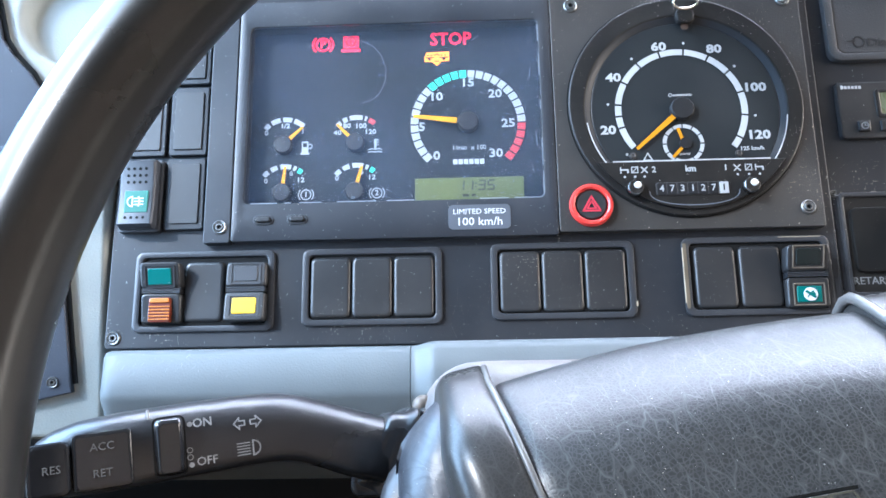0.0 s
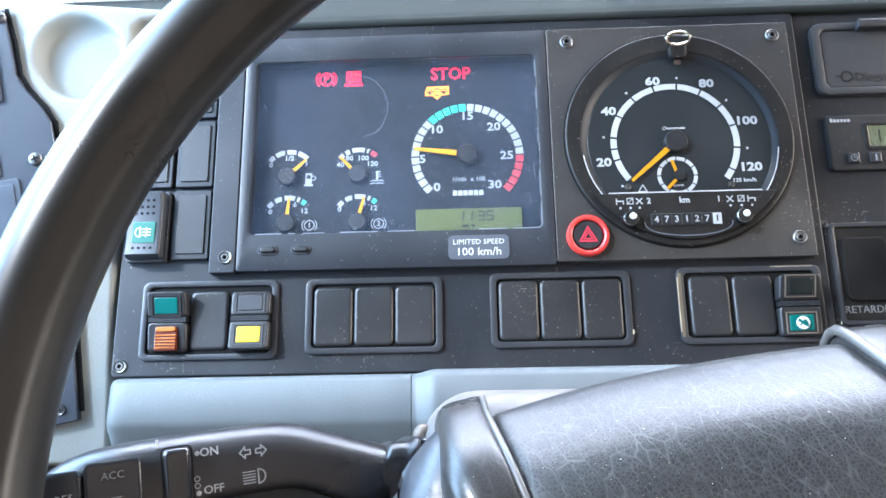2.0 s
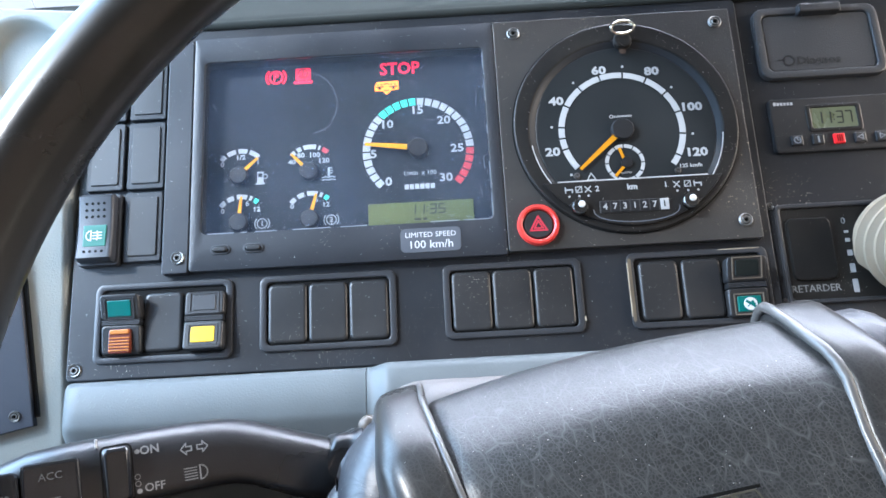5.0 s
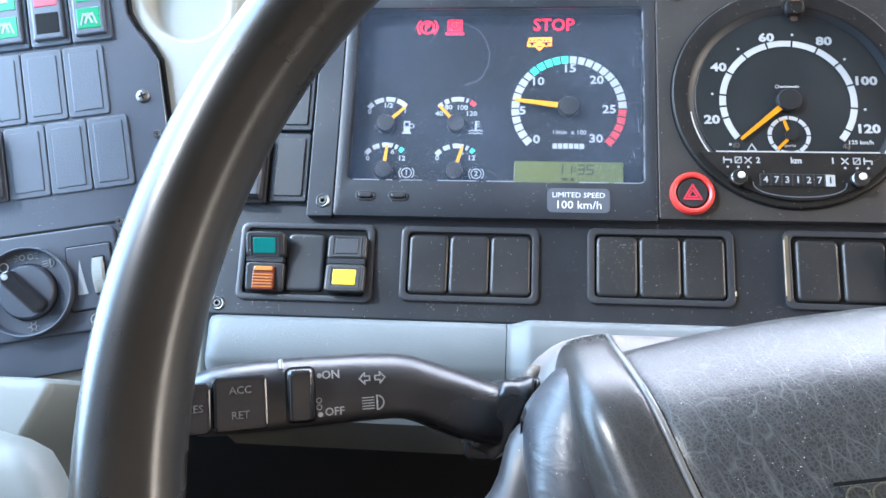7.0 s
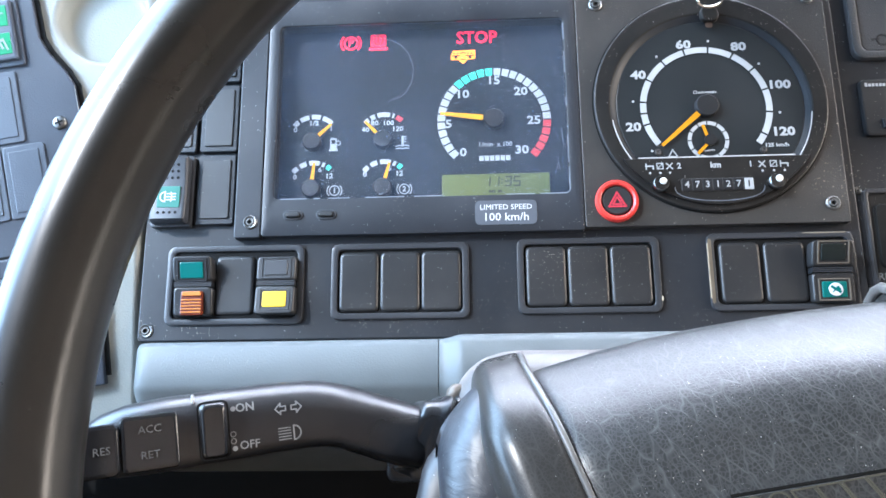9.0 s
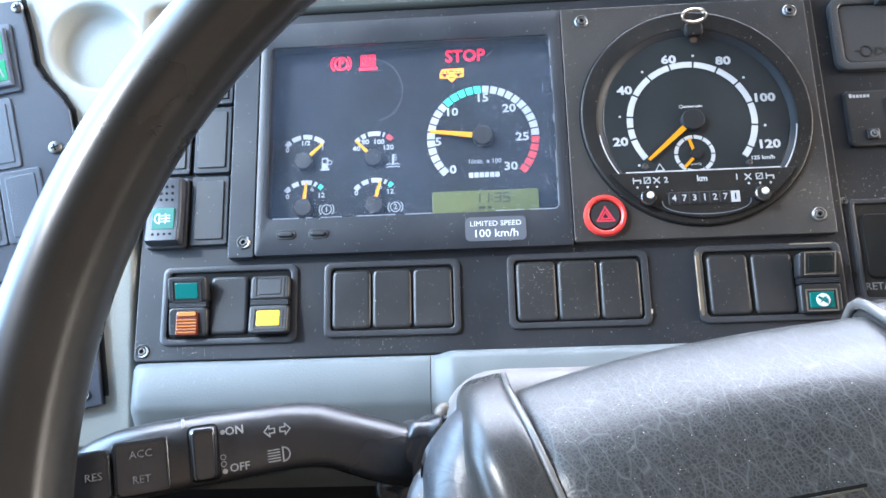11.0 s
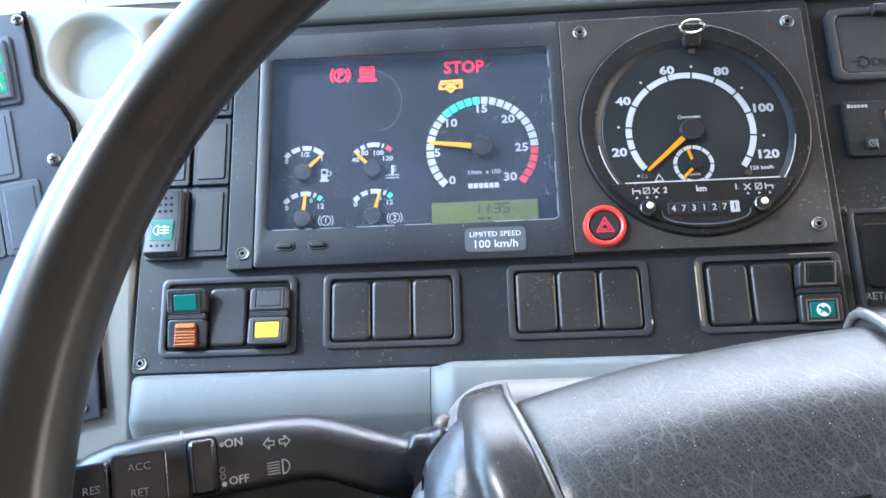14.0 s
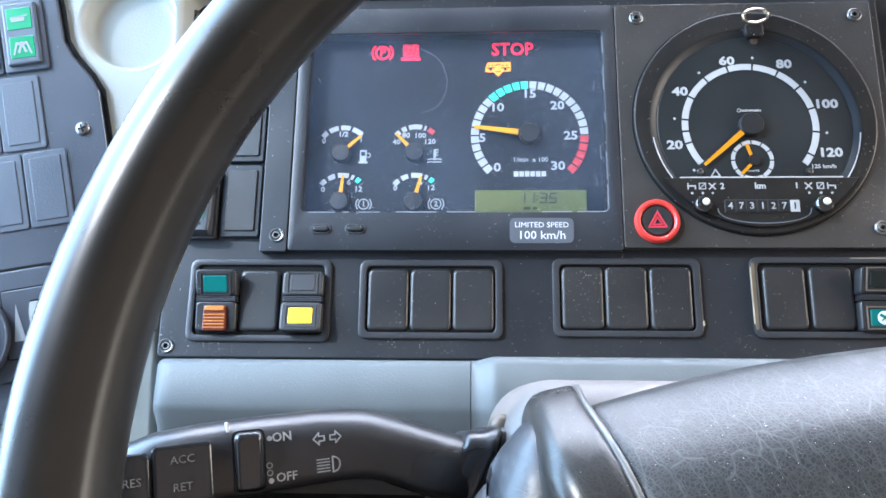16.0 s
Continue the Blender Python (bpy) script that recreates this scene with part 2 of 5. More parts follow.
sl.new(folds.outputs["Fac"], fold_bump.inputs["Height"])
sl.new(sn["Principled BSDF"].inputs["Normal"].links[0].from_socket, fold_bump.inputs["Normal"])
sl.new(fold_bump.outputs["Normal"], sn["Principled BSDF"].inputs["Normal"])
STEEL = material("screw_steel", (0.15, 0.15, 0.147), 0.42, metal=1.0, vary=0.2)
CHROME = material("chrome", (0.46, 0.43, 0.37), 0.25, metal=1.0, vary=0.1)
PRINT = material("white_print", (0.205, 0.215, 0.225), 0.6, vary=0.05)
PRINT_DIAL = material("dial_white_print", (0.29, 0.30, 0.305), 0.6, vary=0.05)
PRINT_BRIGHT = material("bright_white_print", (0.52, 0.53, 0.55), 0.6, vary=0.05)
GOLD = material("worn_gold_print", (0.048, 0.046, 0.033), 0.5, vary=0.4, blotch=120)
PRINT_FAINT = material("faint_grey_print", (0.17, 0.17, 0.17), 0.6, vary=0.35, blotch=200)
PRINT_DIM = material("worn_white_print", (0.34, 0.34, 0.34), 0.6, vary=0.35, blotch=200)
PRINT_GREEN = material("green_print", (0.035, 0.40, 0.30), 0.6, vary=0.05)
PRINT_RED = material("red_print", (0.27, 0.009, 0.016), 0.6, vary=0.05)
ORANGE = material("needle_orange", (0.40, 0.17, 0.001), 0.6, spec=0.15, vary=0.05)
RED_DIM = material("dim_red_print", (0.16, 0.002, 0.01), 0.5, vary=0.02)
RED_LAMP = material("lit_red_lamp", (0.78, 0.002, 0.03), 0.5, emit=0.8, vary=0.02)
AMBER_LAMP = material("lit_amber_lamp", (0.85, 0.20, 0.004), 0.5, emit=0.55, vary=0.02)
LCD = material("lcd_green", (0.056, 0.066, 0.021), 0.3, vary=0.06)
LCD_INK = material("lcd_segment", (0.006, 0.008, 0.004), 0.4)
COVER_EDGE = material("worn_cover_edge", (0.16, 0.175, 0.20), 0.4, vary=0.6, blotch=60)
LABEL_GREY = material("slate_grey_sticker", (0.060, 0.066, 0.078), 0.45, vary=0.15)
STICKER = material("pale_scratch", (0.11, 0.12, 0.14), 0.45, vary=0.15)
TEAL = material("teal_lens", (0.006, 0.105, 0.094), 0.25, vary=0.1)
TEAL_PALE = material("pale_teal_lens", (0.022, 0.125, 0.095), 0.3, vary=0.1)
TEAL_DIM = material("dim_teal_pilot", (0.004, 0.03, 0.027), 0.25, vary=0.1)
TEAL_DARK = material("dark_teal_lens", (0.006, 0.010, 0.010), 0.2, vary=0.1)
GREEN_LENS = material("green_lens", (0.012, 0.19, 0.075), 0.3, vary=0.1)
YELLOW = material("yellow_lens", (0.78, 0.50, 0.002), 0.35, vary=0.04)
ORANGE_LENS = material("orange_lens", (0.41, 0.145, 0.028), 0.28, vary=0.1)
RED_RING = material("red_ring_plastic", (0.50, 0.032, 0.024), 0.3, vary=0.1)
RED_MARK = material("red_mark", (0.42, 0.03, 0.05), 0.4, vary=0.1)
RED_KEY = material("lit_red_key", (0.6, 0.008, 0.012), 0.4, emit=0.25)
KNOB_GLINT = material("pale_knob_glint", (0.45, 0.45, 0.43), 0.35, vary=0.1)
BEZEL = material("matt_dial_bezel", (0.0075, 0.007, 0.0066), 0.42, grain=0.15, spec=0.22, specks=1.0, vary=0.3)
# Specks are dust; the base, paler than PLATE, has the plate's sheen painted in.
DUSTY_PLATE = material("dusty_sheen_plate", (0.024, 0.0225, 0.021), 0.40, grain=0.25, spec=0.45, specks=1.25, vary=0.35, speck_colour=(0.42, 0.38, 0.32))
DIAL_WALL = material("dark_dial_wall", (0.011, 0.013, 0.016), 0.42, spec=0.3, vary=0.2)
SOCKET = material("brown_boss_plastic", (0.075, 0.058, 0.042), 0.5, vary=0.2)
LID = material("grey_lid_plastic", (0.036, 0.036, 0.037), 0.36, grain=0.4, specks=0.5, vary=0.2)
# The trim's grey plastic again, with the shade down there put into its colour.
GREY_SHADED = material("shaded_grey_plastic", (0.082, 0.090, 0.083), 0.5, grain=0.3, vary=0.1)
SILVER = material("worn_silver_frame", (0.20, 0.18, 0.15), 0.35, metal=0.6, vary=0.3, blotch=120)
ORANGE_DEEP = material("deep_orange_lens", (0.10, 0.014, 0.003), 0.3, vary=0.15)
LCD_GREY = material("lcd_grey_green", (0.115, 0.125, 0.070), 0.3, vary=0.06)
# The lid's own plastic, darkened to paint the shading of its raised letters.
LID_RELIEF_SHADE = material("lid_relief_shade", (0.012, 0.012, 0.012), 0.45, vary=0.2)
RIDGE_GLINT = material("pale_ridge_highlight", (0.072, 0.070, 0.066), 0.30, vary=0.4, blotch=70)
SCUFF = material("scuffed_plastic", (0.185, 0.20, 0.20), 0.6, vary=0.2)
RUSTY = material("rusty_dark_lock", (0.040, 0.024, 0.016), 0.5, vary=0.5, blotch=150)
BELLOWS = material("beige_bellows_rubber", (0.29, 0.228, 0.155), 0.55, grain=0.4, vary=0.2)
GLASS = clear("clear_cover")
DUSTY_HAZED_GLASS = clear("dusty_sky_hazed_cover")
tn, tl = DUSTY_HAZED_GLASS.node_tree.nodes, DUSTY_HAZED_GLASS.node_tree.links
haze = tn.new("ShaderNodeBsdfDiffuse")
# The dust's blue tint paints the sky's reflection on the cover.
haze.inputs["Color"].default_value = (0.27, 0.38, 0.60, 1)
dust_noise = tn.new("ShaderNodeTexNoise")
dust_noise.inputs["Scale"].default_value, dust_noise.inputs["Detail"].default_value = 16, 8
dust_range = tn.new("ShaderNodeMapRange")
dust_range.inputs["From Min"].default_value, dust_range.inputs["From Max"].default_value = 0.35, 0.75
dust_range.inputs["To Min"].default_value, dust_range.inputs["To Max"].default_value = 0.006, 0.026
dust_mix = tn.new("ShaderNodeMixShader")
dust_co = tn.new("ShaderNodeTexCoord")
tl.new(dust_co.outputs["Object"], dust_noise.inputs["Vector"])
tl.new(dust_noise.outputs["Fac"], dust_range.inputs["Value"])
speck_cells = tn.new("ShaderNodeTexVoronoi")
speck_cells.inputs["Scale"].default_value = 420
speck_chance = tn.new("ShaderNodeSeparateColor")
speck_few, speck_size, speck_hit, speck_part, dust_sum = [tn.new("ShaderNodeMath") for k in range(5)]
speck_few.operation, speck_size.operation, speck_hit.operation, speck_part.operation, dust_sum.operation = "POWER", "MULTIPLY", "LESS_THAN", "MULTIPLY", "ADD"
speck_few.inputs[1].default_value, speck_size.inputs[1].default_value, speck_part.inputs[1].default_value = 4.5, 0.14, 0.5
tl.new(dust_co.outputs["Object"], speck_cells.inputs["Vector"])
tl.new(speck_cells.outputs["Color"], speck_chance.inputs["Color"])
tl.new(speck_chance.outputs["Red"], speck_few.inputs[0])
tl.new(speck_few.outputs[0], speck_size.inputs[0])
tl.new(speck_cells.outputs["Distance"], speck_hit.inputs[0])
tl.new(speck_size.outputs[0], speck_hit.inputs[1])
tl.new(speck_hit.outputs[0], speck_part.inputs[0])
tl.new(speck_part.outputs[0], dust_sum.inputs[0])
tl.new(dust_range.outputs["Result"], dust_sum.inputs[1])
tl.new(dust_sum.outputs[0], dust_mix.inputs["Fac"])
tl.new(tn["Principled BSDF"].outputs["BSDF"], dust_mix.inputs[1])
tl.new(haze.outputs["BSDF"], dust_mix.inputs[2])
tl.new(dust_mix.outputs["Shader"], tn["Material Output"].inputs["Surface"])
PALE_GROUND = material("whitened_ground", (0.75, 0.74, 0.72), 0.9, vary=0.2, blotch=0.4)
# Brown for the unseen rear wall, chosen to warm what the panel reflects.
LINING_WARM = material("warm_brown_wall", (0.26, 0.20, 0.15), 0.9, grain=0.4, vary=0.2)
# Bright beige for unseen side walls, added for a cream reflection on the rim.
LINING_BEIGE = material("beige_bounce_lining", (0.52, 0.43, 0.30), 0.8, grain=0.4, vary=0.1)
# Unseen lining, kept dark so that less light bounces inside the cab.
LINING = material("cab_lining_fabric", (0.13, 0.13, 0.125), 0.9, grain=0.4, vary=0.1)
CARPET = material("black_floor_mat", (0.015, 0.015, 0.015), 0.9, vary=0.3)
SEAT = material("seat_cloth_brown", (0.22, 0.16, 0.10), 0.9, vary=0.2)


# ---------------------------------------------------------------- building blocks (millimetres)
def thing(name, label, category, m, group="", kind=""):
    ob = new(name)
    ob.empty_display_size = 0.01
    ob.matrix_world = m
    return tagged(ob, label, category, group, kind)


def part(name, bm, mat, parent=None, label="", smooth=False, m=None):
    """Links a bmesh in millimetres as one mesh object under its parent."""
    for v in bm.verts:
        v.co *= 0.001
    bmesh.ops.recalc_face_normals(bm, faces=bm.faces)
    me = bpy.data.meshes.new(name)
    bm.to_mesh(me)
    bm.free()
    me.materials.append(mat)
    if smooth:
        me.polygons.foreach_set("use_smooth", [True] * len(me.polygons))
        me.set_sharp_from_angle(angle=radians(42))
    ob = new(name, me)
    if parent:
        ob.parent = parent
    if m is not None:
        ob.matrix_local = m
    if label:
        ob["label"] = label
    return ob


def at(x, y, z, rx=0, ry=0, rz=0):
    return pose(x / 1000, y / 1000, z / 1000, rx, ry, rz)


def rrect(x0, x1, z0, z1, r, n=5):
    """Outline of a rounded rectangle in x and z."""
    r = max(0.01, min(r, (x1 - x0) / 2 - 0.01, (z1 - z0) / 2 - 0.01))
    out = []
    for cx, cz, a in ((x1 - r, z1 - r, 0), (x0 + r, z1 - r, 90), (x0 + r, z0 + r, 180), (x1 - r, z0 + r, 270)):
        for i in range(n + 1):
            t = radians(a + 90 * i / n)
            out.append((cx + r * math.cos(t), cz + r * math.sin(t)))
    return out


def loft(bm, rings, front=True, back=True, closed=True):
    """Joins rings of equally many points; caps the last (front) and the first (back)."""
    made = [[bm.verts.new(p) for p in ring] for ring in rings]
    n = len(made[0])
    for a, b in zip(made, made[1:]):
        for i in range(n if closed else n - 1):
            j = (i + 1) % n
            bm.faces.new((a[i], a[j], b[j], b[i]))
    if back:
        bm.faces.new(made[0])
    if front:
        bm.faces.new(list(reversed(made[-1])))
    return made


def level(outline, y):
    return [(x, y, z) for x, z in outline]


def slab(bm, x0, x1, z0, z1, y0, y1, r=2, bev=0.8, n=5):
    """A rounded plate, front at y0, back at y1, with a rounded front edge."""
    k = lambda b: rrect(x0 + b, x1 - b, z0 + b, z1 - b, r - b * 0.6, n)
    loft(bm, [level(k(0), y1), level(k(0), y0 + bev), level(k(bev * 0.3), y0 + bev * 0.3), level(k(bev), y0), level(k(bev + 0.25), y0)])
    return bm


def ring_slab(bm, o, oi, y0, y1, ro=4, ri=3, bev=0.8, yin=None):
    """A frame: outer rectangle o, opening oi, front at y0, outer foot at y1, inner foot at yin."""
    yin = y1 if yin is None else yin
    k = lambda q, b, r: rrect(q[0] + b, q[1] - b, q[2] + b, q[3] - b, r)
    loft(bm, [level(k(o, 0, ro), y1), level(k(o, 0, ro), y0 + bev), level(k(o, bev * 0.3, ro), y0 + bev * 0.3), level(k(o, bev, ro), y0),
              level(k(oi, -bev, ri), y0), level(k(oi, -bev * 0.3, ri), y0 + bev * 0.3), level(k(oi, 0, ri), y0 + bev), level(k(oi, 0, ri), yin)],
         front=False, back=False)
    return bm


def lathe(bm, cx, cz, profile, n=40, cap=True):
    """Turns a profile of (radius, y) round the y axis through cx, cz."""
    rings = [[(cx + r * math.cos(2 * math.pi * i / n), y, cz + r * math.sin(2 * math.pi * i / n)) for i in range(n)] for r, y in profile]
    loft(bm, rings, front=cap, back=False)
    return bm


def arc(bm, cx, cz, r0, r1, a0, a1, y, thick=0.25, step=4):
    """A raised band of a ring; angles in degrees clockwise from up."""
    n = max(1, int(abs(a1 - a0) / step))
    pts = [(cx + r * math.sin(radians(a)), cz + r * math.cos(radians(a))) for r, a in
           [(r1, a0 + (a1 - a0) * i / n) for i in range(n + 1)] + [(r0, a1 - (a1 - a0) * i / n) for i in range(n + 1)]]
    loft(bm, [level(pts, y), level(pts, y - thick)], back=False)
    return bm


def stroke(bm, pts, w, y, thick=0.25):
    """A flat printed line through points in x and z."""
    for (xa, za), (xb, zb) in zip(pts, pts[1:]):
        d = math.hypot(xb - xa, zb - za) or 1
        ux, uz = (xb - xa) / d * w / 2, (zb - za) / d * w / 2
        q = [(xa - ux - uz, za - uz + ux), (xa - ux + uz, za - uz - ux), (xb + ux + uz, zb + uz - ux), (xb + ux - uz, zb + uz + ux)]
        loft(bm, [level(q, y), level(q, y - thick)], back=False)
    return bm


def blot(bm, x0, x1, z0, z1, y, thick=0.25, r=0.2):
    k = rrect(x0, x1, z0, z1, r, 2)
    loft(bm, [level(k, y), level(k, y - thick)], back=False)
    return bm


def circle_line(bm, cx, cz, r, w, y, n=24, a0=0, a1=360):
    pts = [(cx + r * math.sin(radians(a0 + (a1 - a0) * i / n)), cz + r * math.cos(radians(a0 + (a1 - a0) * i / n))) for i in range(n + 1)]
    return stroke(bm, pts, w, y)


def text(words, size, x, z, y, mat, parent, name="lettering", turn=0, wide=1.0, bold=0.0, align="CENTER", label=""):
    """Raised lettering in the x-z plane that faces -y; size is the height of a capital in millimetres."""
    cu = bpy.data.curves.new(name, "FONT")
    cu.body, cu.size, cu.align_x, cu.align_y = words, size / 1000 / 0.69, align, "CENTER"
    cu.extrude, cu.offset, cu.resolution_u = 0.0001, bold / 1000, 2
    tmp = new("tmp", cu)
    me = bpy.data.meshes.new_from_object(tmp.evaluated_get(bpy.context.evaluated_depsgraph_get()))
    bpy.data.objects.remove(tmp)
    me.materials.clear()
    me.materials.append(mat)
    ob = new(name, me)
    ob.parent = parent
    ob.matrix_local = at(x, y, z) @ pose(0, 0, 0, 90, 0, 0) @ pose(0, 0, 0, 0, 0, turn) @ Matrix.Diagonal((wide, 1, 1, 1))
    if label:
        ob["label"] = label
    return ob


def sweep(bm, path, radius, n=14, caps=True, squash=1.0, upright=None):
    """A round bar along points; radius a number or one for each point."""
    rings = []
    for i, p in enumerate(path):
        p = Vector(p)
        d = (Vector(path[min(i + 1, len(path) - 1)]) - Vector(path[max(i - 1, 0)])).normalized()
        up = upright or (Vector((0, 0, 1)) if abs(d.z) < 0.9 else Vector((0, 1, 0)))
        u = d.cross(up).normalized()
        w = u.cross(d)
        r = radius[i] if isinstance(radius, (list, tuple)) else radius
        rings.append([tuple(p + u * r * squash * math.cos(2 * math.pi * k / n) + w * r * math.sin(2 * math.pi * k / n)) for k in range(n)])
    loft(bm, rings, front=caps, back=caps)
    return bm


def extrude_profile(bm, prof, x0, x1, slices=2, lift=None):
    """A closed profile of (y, z) drawn along x; lift(x, y, z) may shift a point."""
    rings = []
    for i in range(slices):
        x = x0 + (x1 - x0) * i / (slices - 1)
        rings.append([lift(x, y, z) if lift else (x, y, z) for y, z in prof])
    loft(bm, rings)
    return bm


SEGMENTS = {"1": "bc", "3": "abgcd", "5": "afgcd", "7": "abc"}


def segment_digits(bm, words, x, z, h, w, y, thick, slant=0.10):
    """Digits of a liquid crystal display, the first one's lower left corner at x, z."""
    ends = {"a": ((0.1, 1), (0.9, 1)), "b": ((1, 0.94), (1, 0.56)), "c": ((1, 0.44), (1, 0.06)), "d": ((0.1, 0), (0.9, 0)), "e": ((0, 0.06), (0, 0.44)), "f": ((0, 0.56), (0, 0.94)), "g": ((0.1, 0.5), (0.9, 0.5))}
    for c in words:
        if c == ":":
            for k in (0.3, 0.7):
                blot(bm, x + slant * h * k - thick / 2, x + slant * h * k + thick / 2, z + h * k - thick / 2, z + h * k + thick / 2, y, 0.1, 0.05)
            x += w * 0.5
            continue
        for q in SEGMENTS[c]:
            stroke(bm, [(x + u * w + slant * v * h, z + v * h) for u, v in ends[q]], thick, y, 0.1)
        x += w * 1.5
    return bm


B = bmesh.new
rng = random.Random(7)

# ---------------------------------------------------------------- the assumed ground and the cab
def box_wall(name, lo, hi, mat, label, category="wall"):
    """A wall, floor or ceiling in world metres."""
    bm = B()
    loft(bm, [[(x * 1000, y * 1000, lo[2] * 1000) for x, y in ((lo[0], lo[1]), (hi[0], lo[1]), (hi[0], hi[1]), (lo[0], hi[1]))],
              [(x * 1000, y * 1000, hi[2] * 1000) for x, y in ((lo[0], lo[1]), (hi[0], lo[1]), (hi[0], hi[1]), (lo[0], hi[1]))]])
    return tagged(part(name, bm, mat), label, category, kind="structure")


# Assumed ground, its colour raised so that the outside reads as glaring white.
box_wall("ground", (-300, -300, -0.2), (300, 300, 0.0), PALE_GROUND, "assumed ground outside the cab, whitened to read as overexposed", "ground")
box_wall("floor", (-0.72, -1.75, 1.22), (1.92, 0.75, 1.27), CARPET, "black rubber floor mat of the cab", "floor")
box_wall("ceiling", (-0.72, -1.75, 3.20), (1.92, 0.40, 3.25), LINING, "unseen cab roof, lined dark to hold back bounced light", "ceiling")
box_wall("wall_back", (-0.72, -1.80, 1.27), (1.92, -1.75, 3.20), LINING_WARM, "unseen rear wall of the cab, brown to warm reflections", "wall")
box_wall("wall_front", (-0.72, 0.70, 1.27), (1.92, 0.75, 2.14), DARK, "black bulkhead under the windscreen", "wall")
for side, x0 in (("left", -0.72), ("right", 1.86)):
    box_wall("wall_%s_lower" % side, (x0, -1.75, 1.27), (x0 + 0.06, 0.70, 1.98), LINING_BEIGE, "unseen cab side below the window, beige to brighten the rim", "wall")
    box_wall("wall_%s_rear" % side, (x0, -1.75, 1.98), (x0 + 0.06, -0.95, 3.20), LINING, "grey lined cab side behind the door window", "wall")
    box_wall("wall_%s_head" % side, (x0, -0.95, 2.98), (x0 + 0.06, 0.42, 3.20), LINING, "grey lined strip over the door window", "wall")
    box_wall("pillar_%s" % side, (x0, 0.36, 1.98), (x0 + 0.06, 0.44, 2.98), LINING, "grey windscreen pillar of the cab", "pillar")


def pane(name, corners, label):
    bm = B()
    a, b, c, d = [Vector(p) * 1000 for p in corners]
    nrm = (b - a).cross(d - a).normalized() * 5
    loft(bm, [[tuple(p) for p in (a, b, c, d)], [tuple(p + nrm) for p in (a, b, c, d)]])
    ob = part(name, bm, GLASS)
    ob.visible_shadow = False
    return tagged(ob, label, "window", kind="structure")


pane("window_1", [(-0.66, 0.72, 2.14), (1.86, 0.72, 2.14), (1.86, 0.41, 3.20), (-0.66, 0.41, 3.20)], "clear raked windscreen of the cab")

# ---------------------------------------------------------------- dashboard mouldings
LP = at(-370, -27.6, -49.4, 7.28, -11.61, 7.17)      # the side panel's own axes


def lp_y(x, z):
    """Depth of the side panel's plane at x, z of the dash."""
    return -27.6 + (0.149 * (x + 370) - 0.124 * (z + 49.4)) / 0.981


def holed_plate(bm, outline, hole, y_of, back, roll=5):
    """A sheet with one opening: rounded outer edge, walls back to a depth."""
    def inset(pts, d):
        out = []
        n = len(pts)
        for i in range(n):
            a, b, c = Vector(pts[i - 1]), Vector(pts[i]), Vector(pts[(i + 1) % n])
            e, f = (b - a).normalized(), (c - b).normalized()
            k = Vector((-(e.y + f.y), e.x + f.x))
            k = k.normalized() * d / max(0.4, math.cos(e.angle(f) / 2)) if k.length else k
            out.append((b.x + k.x, b.y + k.y))
        return out
    area = sum(a[0] * b[1] - b[0] * a[1] for a, b in zip(outline, outline[1:] + outline[:1]))
    s = 1 if area > 0 else -1
    rings = []
    for d, dy in ((0, back), (0, roll), (roll * 0.12, roll * 0.55), (roll * 0.45, roll * 0.14), (roll, 0)):
        pts = inset(outline, d * s) if d else outline
        rings.append([(x, (y_of(x, z) + dy) if dy != back else back, z) for x, z in pts])
    made = loft(bm, rings, front=False, back=False)
    edges = [bm.edges.get((made[-1][i], made[-1][(i + 1) % len(made[-1])])) for i in range(len(made[-1]))]
    if hole:
        hv = [bm.verts.new((x, y_of(x, z), z)) for x, z in hole]
        edges += [bm.edges.new((hv[i], hv[(i + 1) % len(hv)])) for i in range(len(hv))]
    bmesh.ops.triangle_fill(bm, edges=edges, use_beauty=True)
    return bm


RCX, RCZ, RCR = -301.0, -8.3, 27.5                     # the round recess
trim = thing("dashboard_side_trim", "smooth grey plastic dashboard side moulding with a round recess", "dashboard trim", DASH)
hole = [(min(RCX + (RCR + 3) * math.cos(2 * math.pi * i / 48), -274.6), RCZ + (RCR + 3) * math.sin(2 * math.pi * i / 48)) for i in range(48)]
part("moulding", holed_plate(B(), [(-600, -252), (-277, -252), (-277, -70), (-271, -55), (-271, 12), (-266, 17), (-252, 19), (-252, 25), (-600, 29)], hole,
                             lambda x, z: lp_y(x, z) + 5, 120, 3), GREY_PALE, trim, smooth=True)
bm = B()
rings = []
for r, dy in ((RCR + 3.0, 0.0), (RCR + 2.2, -0.1), (RCR + 1.2, 0.1), (RCR, 0.7), (RCR - 1.0, 2.0), (RCR - 1.6, 4.0), (RCR - 2.2, 7.0), (RCR - 3.2, 8.8), (RCR - 5, 9.7), (RCR - 8, 10.0), (3, 10.1)):
    rings.append([(min(RCX + r * math.cos(2 * math.pi * i / 48), -274.6 - 0.02 * (RCR + 3 - r)), lp_y(RCX, RCZ) + 5 + dy + 0.15 * r * math.cos(2 * math.pi * i / 48) - 0.126 * r * math.sin(2 * math.pi * i / 48),
                   RCZ + r * math.sin(2 * math.pi * i / 48)) for i in range(48)])
loft(bm, rings, back=False)
part("round_recess", bm, GREY_PALE, trim, smooth=True)

cowl = thing("dashboard_top", "matt grey plastic dashboard top running to the windscreen", "dashboard top", DASH)
